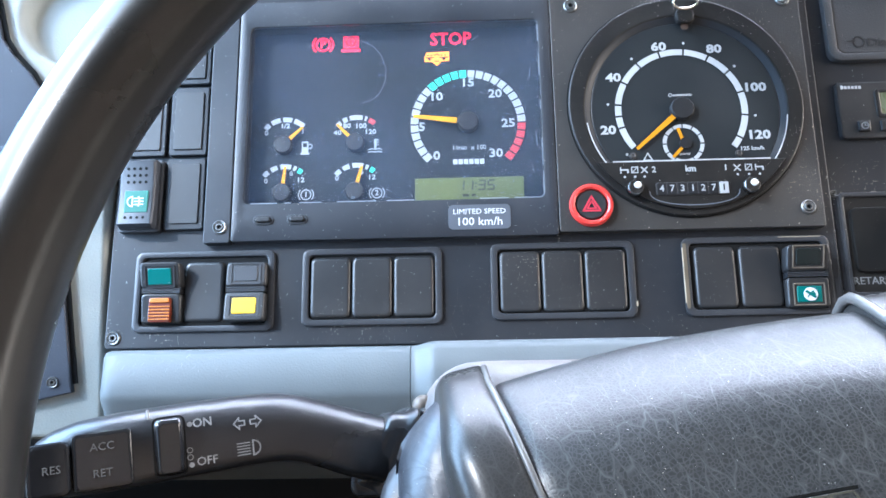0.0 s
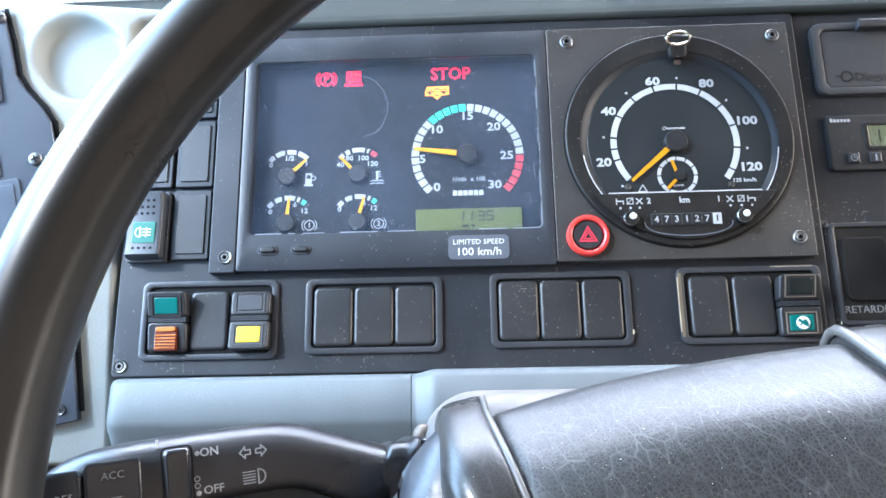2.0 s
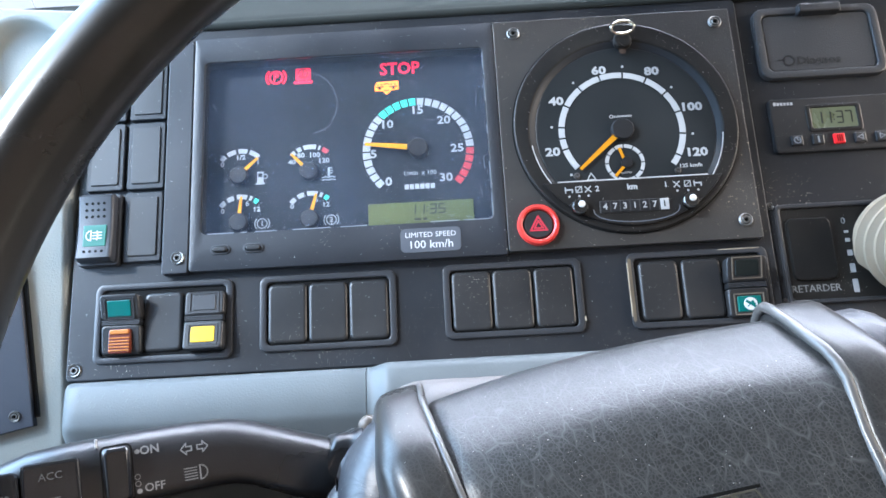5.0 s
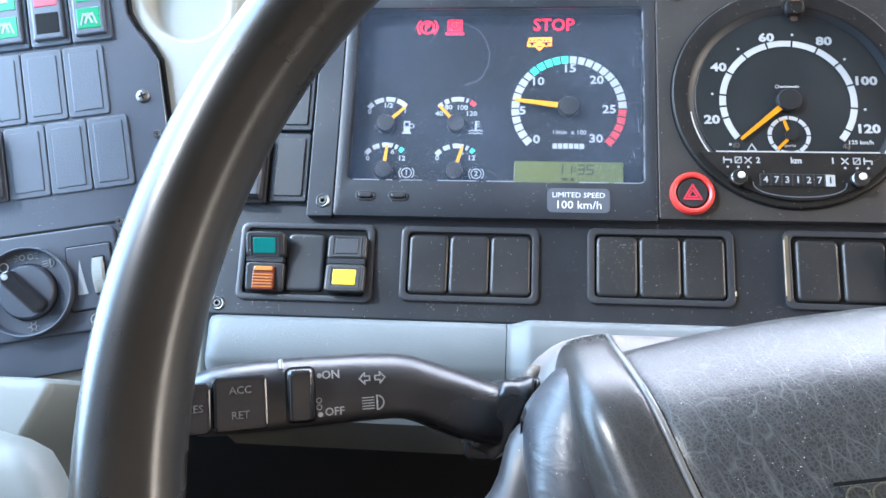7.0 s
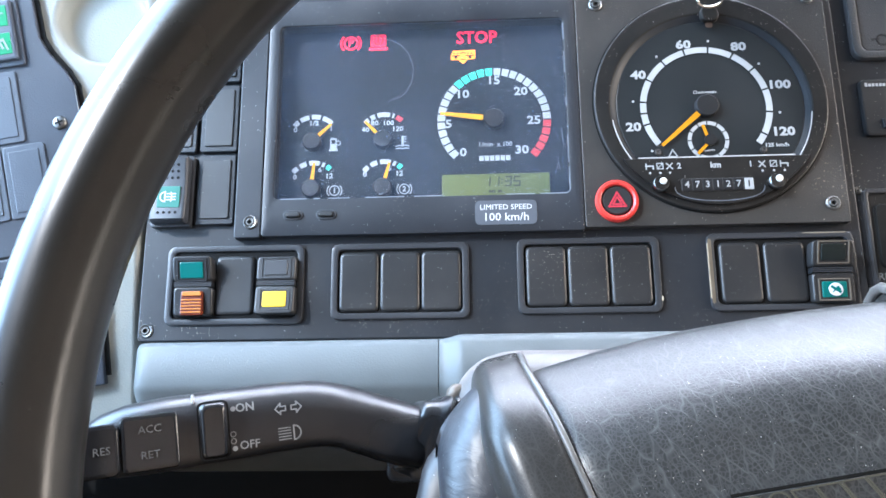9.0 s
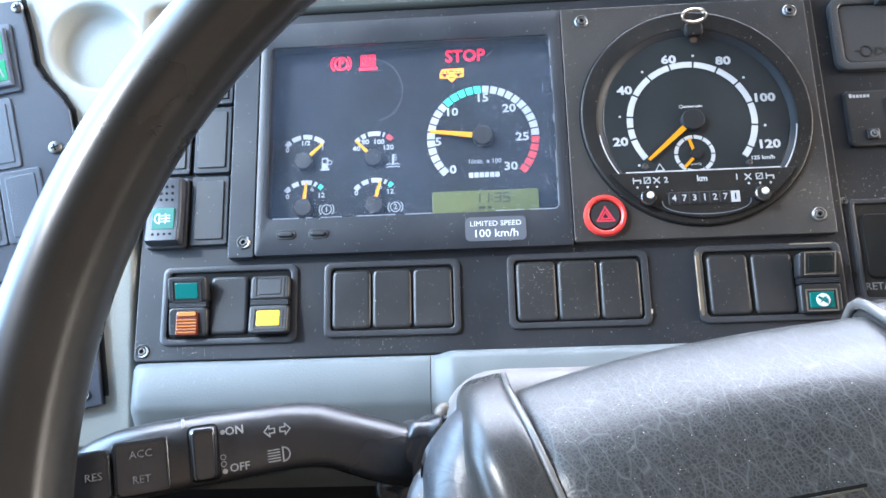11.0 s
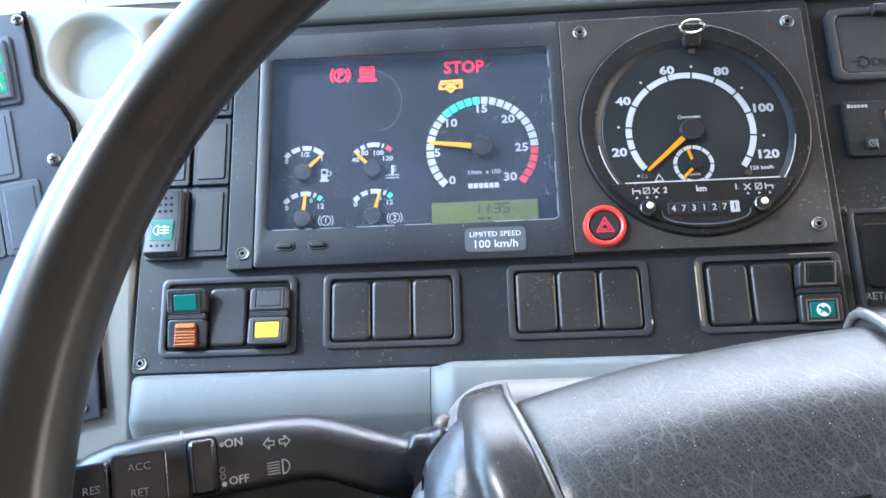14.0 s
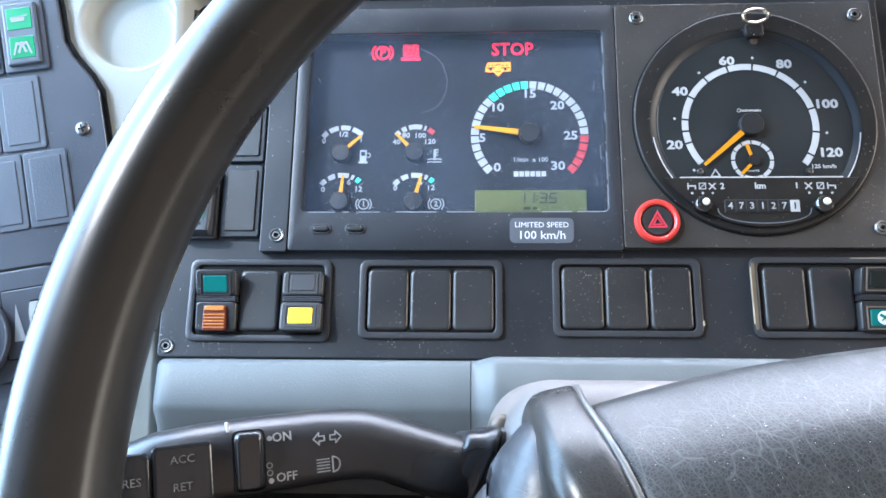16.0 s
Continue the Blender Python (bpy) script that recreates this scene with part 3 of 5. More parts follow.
prof = [(14, 19), (6, 19.5), (3.5, 22), (5, 26), (12, 32), (30, 45), (80, 80), (200, 164), (470, 350), (470, 300), (60, 19)]
part("top_moulding", extrude_profile(B(), prof, -600, 1600), GREY_DARK, cowl, smooth=True)

part("edge_roll", sweep(B(), [(-251, 6, 21.6), (0, 6, 21.6), (700, 6, 21.6), (1590, 6, 21.6)], 2.9, 14), GREY_DARK, cowl, "rounded front edge", smooth=True)

ledge = thing("dashboard_lower_ledge", "light grey rounded plastic ledge below the switch panel", "dashboard trim", DASH)
LOW = [(14, -203), (-3, -204.5), (-7, -205.8), (-9.2, -208.5), (-10.2, -228.5), (-8.8, -232.5), (-2, -240.5), (10, -262), (60, -279), (60, -203)]
HIGH = [(14, -203), (-8, -202.6), (-13, -204), (-15.5, -207.5), (-16, -229.5), (-14, -234), (-6, -243), (8, -264), (60, -279), (60, -203)]


def ledge_ring(x):
    """Section of the ledge at x: a soft step up under the column and a rounded left end."""
    k = min(1.0, max(0.0, (x + 97) / 13.0))
    k = k * k * (3 - 2 * k)
    e = max(0.0, (-261.4 - x) / 8.0)
    back = 8 * (1 - math.sqrt(max(0.0, 1 - e * e)))
    return [(x, (a[0] + (b[0] - a[0]) * k) + (back if a[0] < 9 else 0), a[1] + (b[1] - a[1]) * k) for a, b in zip(LOW, HIGH)]


stations = [-269.4, -268.8, -267.6, -265.4, -262.4, -258.4] + [-240 + 20 * i for i in range(7)] + [-105, -98, -96, -94, -92, -90, -88, -86, -84, -82] + [-60 + 60 * i for i in range(9)]
bm = B()
loft(bm, [ledge_ring(x) for x in stations if x < -97])
part("ledge_moulding", bm, GREY_WORN, ledge, smooth=True)
bm = B()
loft(bm, [ledge_ring(x) for x in [-97.6] + stations if x > -97.7])
part("raised_ledge", bm, GREY_WORN, ledge, smooth=True)
bm = B()
for k in range(26):
    x, z = rng.uniform(-261, -196), rng.uniform(-221, -209)
    a, h = rng.uniform(0.6, 1.3), rng.uniform(1.0, 3.2)
    stroke(bm, [(x, z), (x + h * math.cos(a), z + h * math.sin(a))], 0.11, -9.95, 0.06)
part("scuff_marks", bm, SCUFF, ledge, "fine pale scuffs in the plastic")
# A black sheet is added here; its colour stands for the footwell's shade.
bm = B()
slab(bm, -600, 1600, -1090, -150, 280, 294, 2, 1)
tagged(part("wall_under_dash", bm, DARK, None, m=DASH), "flat black sheet standing for the unlit footwell", "wall", kind="structure")

# ---------------------------------------------------------------- the switch panel
panel = thing("switch_panel", "dusty black plastic instrument and switch panel", "dashboard panel", DASH)
part("panel_sheet", holed_plate(B(), rrect(-274.6, 144, -203.0, 19, 3), rrect(-200, -18, -123.5, -5, 3), lambda x, z: 6, 20, 1.0), PANEL, panel)
part("panel_side", slab(B(), 144.5, 420, -203.0, 19, 9, 22, 2, 0.8), PANEL, panel)


def screw(x, y, z, r=4.2, label="steel socket screw in a countersunk washer", m=None, cross=False):
    s = thing("screw", label, "screw", (m if m is not None else DASH) @ at(x, y, z), "panel screws")
    if cross:
        part("screw_head", lathe(B(), 0, 0, [(r, 0.5), (r * 0.97, -0.5), (r * 0.8, -1.3), (r * 0.5, -1.7), (0.1, -1.8)], 24), STEEL, s, smooth=True)
        bm = stroke(stroke(B(), [(-r * 0.42, -r * 0.1), (r * 0.42, r * 0.1)], r * 0.22, -1.7), [(-r * 0.1, r * 0.42), (r * 0.1, -r * 0.42)], r * 0.22, -1.7)
        part("cross_slot", bm, DARK, s)
        return s
    part("washer", lathe(B(), 0, 0, [(r, 0.6), (r, -0.5), (r * 0.85, -1.1), (r * 0.66, -0.8), (r * 0.62, 0.1)], 24, cap=False), STEEL, s, smooth=True)
    part("screw_head", lathe(B(), 0, 0, [(r * 0.62, 0.2), (r * 0.60, -0.9), (r * 0.5, -1.4), (r * 0.32, -1.4), (r * 0.30, 0.0), (0.1, 0.0)], 6 * 4), STEEL, s, smooth=True)
    part("socket", lathe(B(), 0, 0, [(r * 0.30, -0.3), (r * 0.1, -0.35)], 6), DARK, s)
    return s


for x, y, z in ((0, 0, 0), (127, 0, 0), (127.5, 0, -130), (-209, 0, -134), (-271, 4, 8.5), (-269.3, 6, -196.6)):
    screw(x, y, z)
for x, z in ((146.3, -120.4), (146.3, -178.8)):
    screw(x, 9, z, 2.4, "small steel panel screw")


def outward(x):
    return -65 + (x + 65) * 1.004


def upward(z):
    return -241 + (z + 241) * 1.004


def blank(name="blank_switch", w=23.1, h=35.0, label="plain black switch blank in its frame"):
    """A filler switch; its origin is the middle of its front."""
    b = thing(name, label, "switch blank", DASH, "switch blanks")
    bm = B()
    rings = []
    for bx, y in ((0, 6), (0, 1.6), (0.35, 0.7), (1.0, 0.2), (1.9, 0.0), (2.2, 0.0)):
        rings.append(level(rrect(-w / 2 + bx, w / 2 - bx, -h / 2 + bx, h / 2 - bx, 3.1 - bx * 0.5), y))
    loft(bm, rings)
    part("cap", bm, SWITCH, b, smooth=True)
    return b


def switch_frame(x0, x1, z0, z1, label):
    """A flat surround that stands two millimetres off the panel, with a sunk well."""
    x0, x1, z0, z1 = outward(x0), outward(x1), upward(z0), upward(z1)
    f = thing("switch_frame", label, "switch frame", DASH, "switch frames")
    part("surround", ring_slab(B(), (x0, x1, z0, z1), (x0 + 3.8, x1 - 3.8, z0 + 3.4, z1 - 3.4), 4.0, 6.2, 4.2, 3.0, 0.5, 5.9), FRAME, f, smooth=True)
    part("well", slab(B(), x0 + 3, x1 - 3, z0 + 3, z1 - 3, 5.7, 6.3, 2, 0.2), DARK, f)
    return f


def rocker(x, z, y, upper, lower, name, label, w=23.0, h=36.4, frame_mat=None):
    """A two-position rocker with a lens in each half."""
    s = thing(name, label, "switch", DASH @ at(x, y, z), "rocker switches")
    for sgn, tilt, n2 in ((1, upper[0], "upper_half"), (-1, lower[0], "lower_half")):
        bm = B()
        z0, z1 = (1.6, h / 2 - 2.4) if sgn > 0 else (-h / 2, -1.6)
        rings = []
        for bx, d in ((0, 6), (0, 1.0), (0.35, 0.3), (1.0, 0.0), (1.3, 0.0)):
            rings.append([(px, d + tilt * (pz / (h / 2)) - (0 if d > 5 else 1.2), pz) for px, pz in rrect(-w / 2 + bx, w / 2 - bx, z0 + bx, z1 - bx, 2.0)])
        loft(bm, rings)
        half = part(n2, bm, SWITCH, s, smooth=True)
        lens = (upper, lower)[0 if sgn > 0 else 1]
        if lens[1] is not None:
            zm = (z0 + z1) / 2 + lens[2]
            bm = B()
            rings = []
            for bx, d in ((0, 1.0), (0, -0.2), (0.4, -0.5)):
                rings.append([(px, d - 1.2 + tilt * (pz / (h / 2)), pz) for px, pz in rrect(-6.8 + bx, 6.8 - bx, zm - 4.5 + bx, zm + 4.5 - bx, 0.8)])
            loft(bm, rings)
            part("lens", bm, lens[1], half, lens[3])
            bm = B()
            for q in ((-8.6, 8.6, zm - 6.2, zm - 5.5), (-8.6, 8.6, zm + 5.5, zm + 6.2), (-8.7, -8.0, zm - 5.9, zm + 5.9), (8.0, 8.7, zm - 5.9, zm + 5.9)):
                loft(bm, [[(px, d - 1.2 + tilt * (pz / (h / 2)), pz) for px, pz in rrect(*q, 0.2, 1)] for d in (0.5, -0.5)])
            part("lens_frame", bm, frame_mat or FRAME, half)
    bm = B()
    for k in (-1.0, 0.0, 1.0):
        loft(bm, [level(rrect(-w / 2 + 0.4, w / 2 - 0.4, k - 0.32, k + 0.32, 0.1, 1), y2) for y2 in (5, -1.4)])
    part("hinge_ribs", bm, FRAME, s)
    return s


BLANK = blank()
BLANK.matrix_world = DASH @ at(outward(-144.3), 4.0, upward(-170.2))
for x, z in ((-120.3, -170.0), (-96.5, -170.0), (-36.4, -168.7), (-12.4, -168.7), (11.8, -168.7), (72.9, -168.4), (97.8, -168.4), (-216.8, -170.8)):
    copy_thing(BLANK, DASH @ at(outward(x + 0.003 * (x + 65)), 4.0, upward(z - 0.2)))
switch_frame(-257.8, -176.7, -194, -147.4, "dark grey plastic surround for amber and yellow switches")
switch_frame(-160.5, -80.5, -192, -147.8, "dark grey plastic surround for three blanks")
worn_blank = switch_frame(-52.7, 28.4, -190.4, -146.8, "dark grey plastic surround for three blanks")
worn = switch_frame(55.5, 137.6, -190.4, -145.8, "dark grey plastic surround with a warm glint painted on its edge")
# Three strips paint the warm glare on this frame's left side and top edge.
part("sheen_side", blot(B(), outward(55.9), outward(57.8), -186, -148.5, 4.1, 0.25, 1.0), SHEEN_BROWN, worn, "warm sheen painted down the side")
part("pale_edge", blot(B(), outward(55.4), outward(56.1), -183, -151, 4.5, 0.6, 0.3), GLINT_CHIP, worn, "warm glint painted along the edge")
part("glint_top", blot(B(), 110, 134, upward(-146.7), upward(-146.3), 4.5, 0.6, 0.2), GLINT_CHIP, worn, "warm glint painted along the edge")
part("chip", blot(B(), outward(28.0), outward(28.9), -183.9, -181.2, 4.6, 0.8, 0.4), GLINT_CHIP, worn_blank, "small pale chip")
amber = rocker(-240.9, -170.6, 0.5, (-5.5, TEAL, -1.0, "teal green lens"), (-2.5, None, 0, ""), "amber_rocker_switch", "black rocker switch with teal lens and ribbed orange lens")
bm = B()
slab(bm, -6.4, 6.4, -18.0, -4.0, -1.6, 2, 1.2, 0.4)
ol = part("ribbed_lens", bm, ORANGE_DEEP, amber, "ribbed translucent orange lens")
part("top_bar", slab(B(), -5.6, 5.6, -7.0, -4.4, -2.6, -1.2, 1.0, 0.4), ORANGE_LENS, ol, "smooth paler bar over the ribs")
for k in range(5):
    part("lens_rib", slab(B(), -6.0, 6.0, -9.6 - 1.8 * k, -8.8 - 1.8 * k, -2.1, -1.3, 0.3, 0.2, 2), ORANGE_LENS, ol)
rocker(-192.3, -170.6, 0.5, (1.2, FRAME, 0.3, "dark blank lens"), (2.4, YELLOW, 0.2, "bright yellow lens"), "yellow_rocker_switch", "black rocker switch with a bright yellow lower lens")
green = rocker(122.4, -168.6, 0.5, (-5.6, TEAL_DARK, 0.6, "dark unlit lens"), (-1.4, TEAL, -1.2, "teal lens with a white round symbol"), "tool_rocker_switch", "black rocker switch with teal lens and round white symbol", frame_mat=SILVER)
part("pilot_dot", lathe(B(), 1.5, 9.6, [(1.5, -1.0), (1.4, -3.4), (0.3, -3.5)], 14), TEAL_DIM, green)
bm = B()
lathe(bm, 0.4, -11.2, [(3.8, -0.9), (3.6, -1.7)], 24)
gs = part("round_symbol", bm, PRINT_BRIGHT, green)
bm = B()
stroke(bm, [(-1.8, -9.8), (2.2, -12.6)], 1.5, -1.7)
stroke(bm, [(1.0, -10.0), (2.4, -11.2)], 1.0, -1.7)
stroke(bm, [(-1.6, -12.6), (1.8, -9.6)], 0.6, -1.7)
part("tool_mark", bm, TEAL, gs)

# the two columns of switches beside the instruments
BIG = thing("tall_blank_switch", "plain dark switch blank with a raised inner plate", "switch blank", DASH @ at(-231.7, 2.5, -112.3), "tall switch blanks")
part("cap", slab(B(), -11.4, 11.4, -21.8, 21.8, 0, 4, 1.5, 0.6), PANEL, BIG)
part("inner_plate", slab(B(), -8.6, 8.6, -18.4, 18.4, -0.9, 0.2, 1.0, 0.4), SWITCH, BIG)
for x, z in ((-231.7, -66.6), (-231.7, -21.0), (-256.9, -66.6), (-256.9, -21.0)):
    copy_thing(BIG, DASH @ at(x, 2.5, z))
fog = thing("fog_lamp_switch", "black dimpled rocker switch with teal fog lamp symbol", "switch", DASH @ at(-257.6, 1.0, -113.2))
part("surround", slab(B(), -12.4, 12.4, -22.2, 22.2, 0.5, 5, 2.0, 0.8), FRAME, fog, smooth=True)
bm = B()
rings = []
for k in range(25):
    zz = -20.6 + 41.2 * k / 24
    end = max(0.0, abs(zz) - 19.0) ** 2 * 0.9
    rings.append([(px, py, zz) for px, py in rrect(-10.6 + end * 0.3, 10.6 - end * 0.3, -5.4 - 1.8 * (zz / 20) ** 2 + end, 2, 1.8, 4)])
loft(bm, rings)
cap = part("rocker_cap", bm, FOG_CAP, fog, smooth=True)
for zz, xs in ((14.4, (-5.2, -1.7, 1.8, 5.3)), (10.4, (-5.2, -1.7, 1.8, 5.3)), (6.4, (-5.2, -1.7, 1.8, 5.3)), (-15.2, (-5.2, -1.7, 1.8, 5.3))):
    for xx in xs:
        yy = -5.4 - 1.8 * (zz / 20) ** 2
        part("dimple", lathe(B(), xx, zz, [(0.95, yy + 0.3), (0.9, yy - 0.12), (0.3, yy - 0.05)], 10), DARK, cap)
lens = part("symbol_lens", slab(B(), -6.4, 7.2, -12.0, 1.0, -6.3, -4, 0.6, 0.3), TEAL_PALE, cap, "teal lens with fog lamp symbol")
bm = B()
circle_line(bm, -1.6, -5.5, 2.9, 0.7, -6.3, 12, 180, 360)
stroke(bm, [(-1.6, -2.6), (-1.6, -8.4)], 0.7, -6.3)
for dz in (-1.8, 0, 1.8):
    stroke(bm, [(-0.4, -5.5 + dz), (4.6, -5.5 + dz)], 0.6, -6.3)
stroke(bm, [(2.0, -2.8), (2.6, -5.5), (2.0, -8.2)], 0.6, -6.3)
part("fog_symbol", bm, PRINT_BRIGHT, lens)

# ---------------------------------------------------------------- instrument cluster
clu = thing("instrument_cluster", "black instrument cluster with rev counter, small gauges, lit red warnings", "instrument cluster", DASH)
part("end_strip", slab(B(), -218.6, -202.9, -143.4, 9, 0, 8, 1.2, 0.6), PLATE, clu)
part("bezel", ring_slab(B(), (-202.3, -13.3, -142.6, 9), (-195.8, -20.2, -120.5, -7.4), 0, 8, 1.5, 3.5, 0.3, 2.4), PLATE, clu, smooth=True)
bm = B()
loft(bm, [level(rrect(-195.8, -20.2, -120.5, -7.4, 3.5), y) for y in (2.4, 10.2)], front=False, back=False)
part("inner_wall", bm, DARK, clu)
face = part("gauge_face", slab(B(), -201, -17, -125, -4, 10, 13, 1, 0.1), FACE, clu)
FY = 9.95


def gauge_marks(name, cx, cz, r0, r1, bands, gap, parent):
    for a0, a1, mat in bands:
        part(name, arc(B(), cx, cz, r0, r1, a0 + gap / 2, a1 - gap / 2, FY), mat, parent)


def needle(cx, cz, angle, length, w, y, parent, tail=0.0, hub=6.2, mat=None):
    a = radians(angle)
    d, s = (math.sin(a), math.cos(a)), (math.cos(a), -math.sin(a))
    bm = B()
    q = [(cx + d[0] * k + s[0] * e, cz + d[1] * k + s[1] * e) for k, e in ((tail, w / 2), (length, w * 0.28), (length, -w * 0.28), (tail, -w / 2))]
    loft(bm, [level(q, y), level(q, y - 0.7)])
    part("needle", bm, ORANGE, parent, "orange needle")
    part("needle_hub", lathe(B(), cx, cz, [(hub, FY + 0.2), (hub, y - 1.2), (hub * 0.9, y - 1.9), (hub * 0.3, y - 2.1)], 28), NEEDLE_HUB, parent, smooth=True)


RX, RZ = -63.8, -70.2
bands = [(-135 + 9 * i, -126 + 9 * i, PRINT_GREEN if 10 <= i < 15 else PRINT_RED if i >= 25 else PRINT) for i in range(30)]
gauge_marks("rev_scale", RX, RZ, 30.0, 34.8, bands, 1.7, face)
for v, dx, dz in ((0, -19.1, -20.2), (5, -27.8, -1.6), (10, -19.1, 17.8), (15, 0.3, 26.4), (20, 16.9, 18.7), (25, 24.4, -0.5), (30, 16.4, -19.4)):
    text(str(v), 5.1, RX + dx, RZ + dz, FY - 0.1, PRINT, face, bold=0.18, wide=1.15)
text("1/min  x 100", 2.8, RX + 0.4, -85.6, FY - 0.1, PRINT, face, bold=0.05)
bm = B()
for k in range(6):
    blot(bm, RX - 9.4 + 3.2 * k, RX - 6.7 + 3.2 * k, -96.0, -92.8, FY)
part("maker_mark", bm, PRINT, face)
needle(RX, RZ, -82.5, 33.0, 3.4, FY - 3, face, tail=6.8)


def small_gauge(name, cx, cz, bands, labels, angle):
    gauge_marks(name, cx + 0.6, cz + 1.0, 14.4, 17.4, bands, 2.6, face)
    for w, x, z in labels:
        text(w, 3.0, cx + x, cz + z, FY - 0.1, PRINT, face, bold=0.1, wide=1.1)
    needle(cx, cz, angle, 16.2, 2.3, FY - 2, face, tail=4, hub=5.6)


W, G, R = PRINT, PRINT_GREEN, PRINT_RED
small_gauge("fuel_scale", -175.6, -81.5, [(-52, -36, W), (-33, -10, W), (-7, 16, W), (19, 46, W)], [("0", -11.0, 8.5), ("1/2", 0.5, 12.7), ("1", 11.4, 9.0)], 47)
small_gauge("temperature_scale", -131.9, -81.2, [(-50, -36, W), (-33, -20, W), (-17, 14, W), (17, 24, W), (27, 44, R)], [("40", -11.0, 7.2), ("80", -5.4, 11.4), ("100", 3.1, 11.2), ("120", 8.9, 7.3)], -43)
small_gauge("air_scale", -175.4, -111.6, [(-52, -36, W), (-32, -14, W), (-10, 16, W), (19, 28, W), (31, 43, G), (47, 50, W)], [("0", -10.4, 8.0), ("6", 4.8, 12.4), ("12", 10.6, 8.2)], 6)
small_gauge("air_scale", -131.8, -111.8, [(-52, -36, W), (-32, -14, W), (-10, 16, W), (19, 28, W), (31, 43, G), (47, 50, W)], [("0", -11.1, 8.9), ("6", 3.9, 12.5), ("12", 9.8, 9.1)], 15)

# symbols beside the gauges
bm = B()
blot(bm, -164.6, -160.6, -86.4, -79.0, FY)
circle_line(bm, -159.6, -82.2, 1.4, 0.5, FY, 10)
blot(bm, -165.4, -159.8, -87.3, -86.2, FY)
part("fuel_symbol", bm, PRINT, face)
part("fuel_window", blot(B(), -163.8, -161.4, -82.6, -80.2, FY - 0.3), FACE, face)
bm = B()
blot(bm, -120.6, -119.2, -84.6, -78.6, FY)
for k in range(2):
    stroke(bm, [(-124 + 2.0 * i, -85.2 - 1.7 * k + (0.5 if i % 2 else 0)) for i in range(5)], 0.6, FY)
for k in range(3):
    blot(bm, -119.2, -117.6, -79.4 - 1.6 * k, -78.8 - 1.6 * k, FY)
part("coolant_symbol", bm, PRINT, face)
for k, cx in ((1, -161.3), (2, -118.8)):
    bm = B()
    circle_line(bm, cx, -112.6, 3.0, 0.6, FY)
    circle_line(bm, cx, -112.6, 4.5, 0.6, FY, 10, 50, 130)
    circle_line(bm, cx, -112.6, 4.5, 0.6, FY, 10, 230, 310)
    part("brake_circuit_symbol", bm, PRINT, face)
    text(str(k), 3.2, cx, -112.6, FY - 0.1, PRINT, face, bold=0.12)

# lit warnings
bm = B()
circle_line(bm, -153, -15.4, 4.1, 1.2, FY)
circle_line(bm, -153, -15.4, 6.3, 1.1, FY, 10, 48, 132)
circle_line(bm, -153, -15.4, 6.3, 1.1, FY, 10, 228, 312)
part("parking_brake_lamp", bm, RED_LAMP, face, "lit red parking brake warning")
text("P", 5.0, -153, -15.4, FY - 0.1, RED_LAMP, face, bold=0.15)
bm = B()
blot(bm, -140.3, -130.7, -18.2, -10.2, FY, 0.25, 0.8)
blot(bm, -141.4, -129.6, -20.7, -18.9, FY)
pressure = part("brake_pressure_lamp", bm, RED_LAMP, face, "lit red brake pressure warning")
bm = B()
circle_line(bm, -135.5, -14.0, 3.0, 0.7, FY - 0.3)
stroke(bm, [(-135.5, -12.2), (-135.5, -14.6)], 0.8, FY - 0.3)
blot(bm, -135.9, -135.1, -16.0, -15.2, FY - 0.3)
part("pressure_symbol", bm, RED_DIM, pressure)
text("STOP", 8.0, -73.4, -14.4, FY - 0.1, RED_LAMP, face, "stop_lamp", wide=0.92, bold=0.18, label="lit red STOP warning")
bm = B()
outline = [(-89.7, -29.0), (-89.7, -26.2), (-88.4, -22.9), (-74.5, -22.6), (-74.5, -28.6), (-79.4, -29.0), (-80.4, -30.4), (-82.1, -31.9), (-83.8, -30.4), (-84.8, -29.2)]
loft(bm, [level(outline, FY), level(outline, FY - 0.25)])
level_lamp = part("level_lamp", bm, AMBER_LAMP, face, "lit amber vehicle level warning")
bm = B()
for x0, x1 in ((-88.6, -84.4), (-80.0, -75.6)):
    stroke(bm, [(x0, -26.6), (x1, -26.4)], 0.7, FY - 0.3)
    for k in range(2):
        blot(bm, x0 + 0.4 + 2.2 * k, x0 + 1.5 + 2.2 * k, -25.3, -24.5, FY - 0.3, 0.1)
for x in (-86.6, -77.8):
    lathe(bm, x, -27.4, [(1.0, FY - 0.25), (1.0, FY - 0.4), (0.2, FY - 0.4)], 10)
stroke(bm, [(-83.6, -24.9), (-82.1, -24.2), (-80.6, -24.9)], 0.5, FY - 0.3)
stroke(bm, [(-83.4, -29.0), (-80.8, -29.0)], 0.5, FY - 0.3)
part("level_symbol", bm, NEEDLE_HUB, level_lamp)

lcd = part("display", slab(B(), -96, -31.5, -118, -104.5, 9.2, 10.5, 0.4, 0.2), LCD, face, "dull green liquid crystal display")
part("display_digits", segment_digits(B(), "11:35", -71.0, -112.2, 5.6, 3.6, 9.2, 0.95), LCD_INK, lcd)
bm = B()
blot(bm, -62.5, -60.2, -116.4, -114.8, 9.2)
blot(bm, -68, -64, -116.4, -114.8, 9.2)
part("display_mark", bm, LCD_INK, lcd)
glass = part("cover_glass", slab(B(), -195.7, -20.3, -120.4, -7.5, 0.7, 1.2, 3.4, 0.1), DUSTY_HAZED_GLASS, clu, "scratched clear cover")
glass.visible_shadow = False
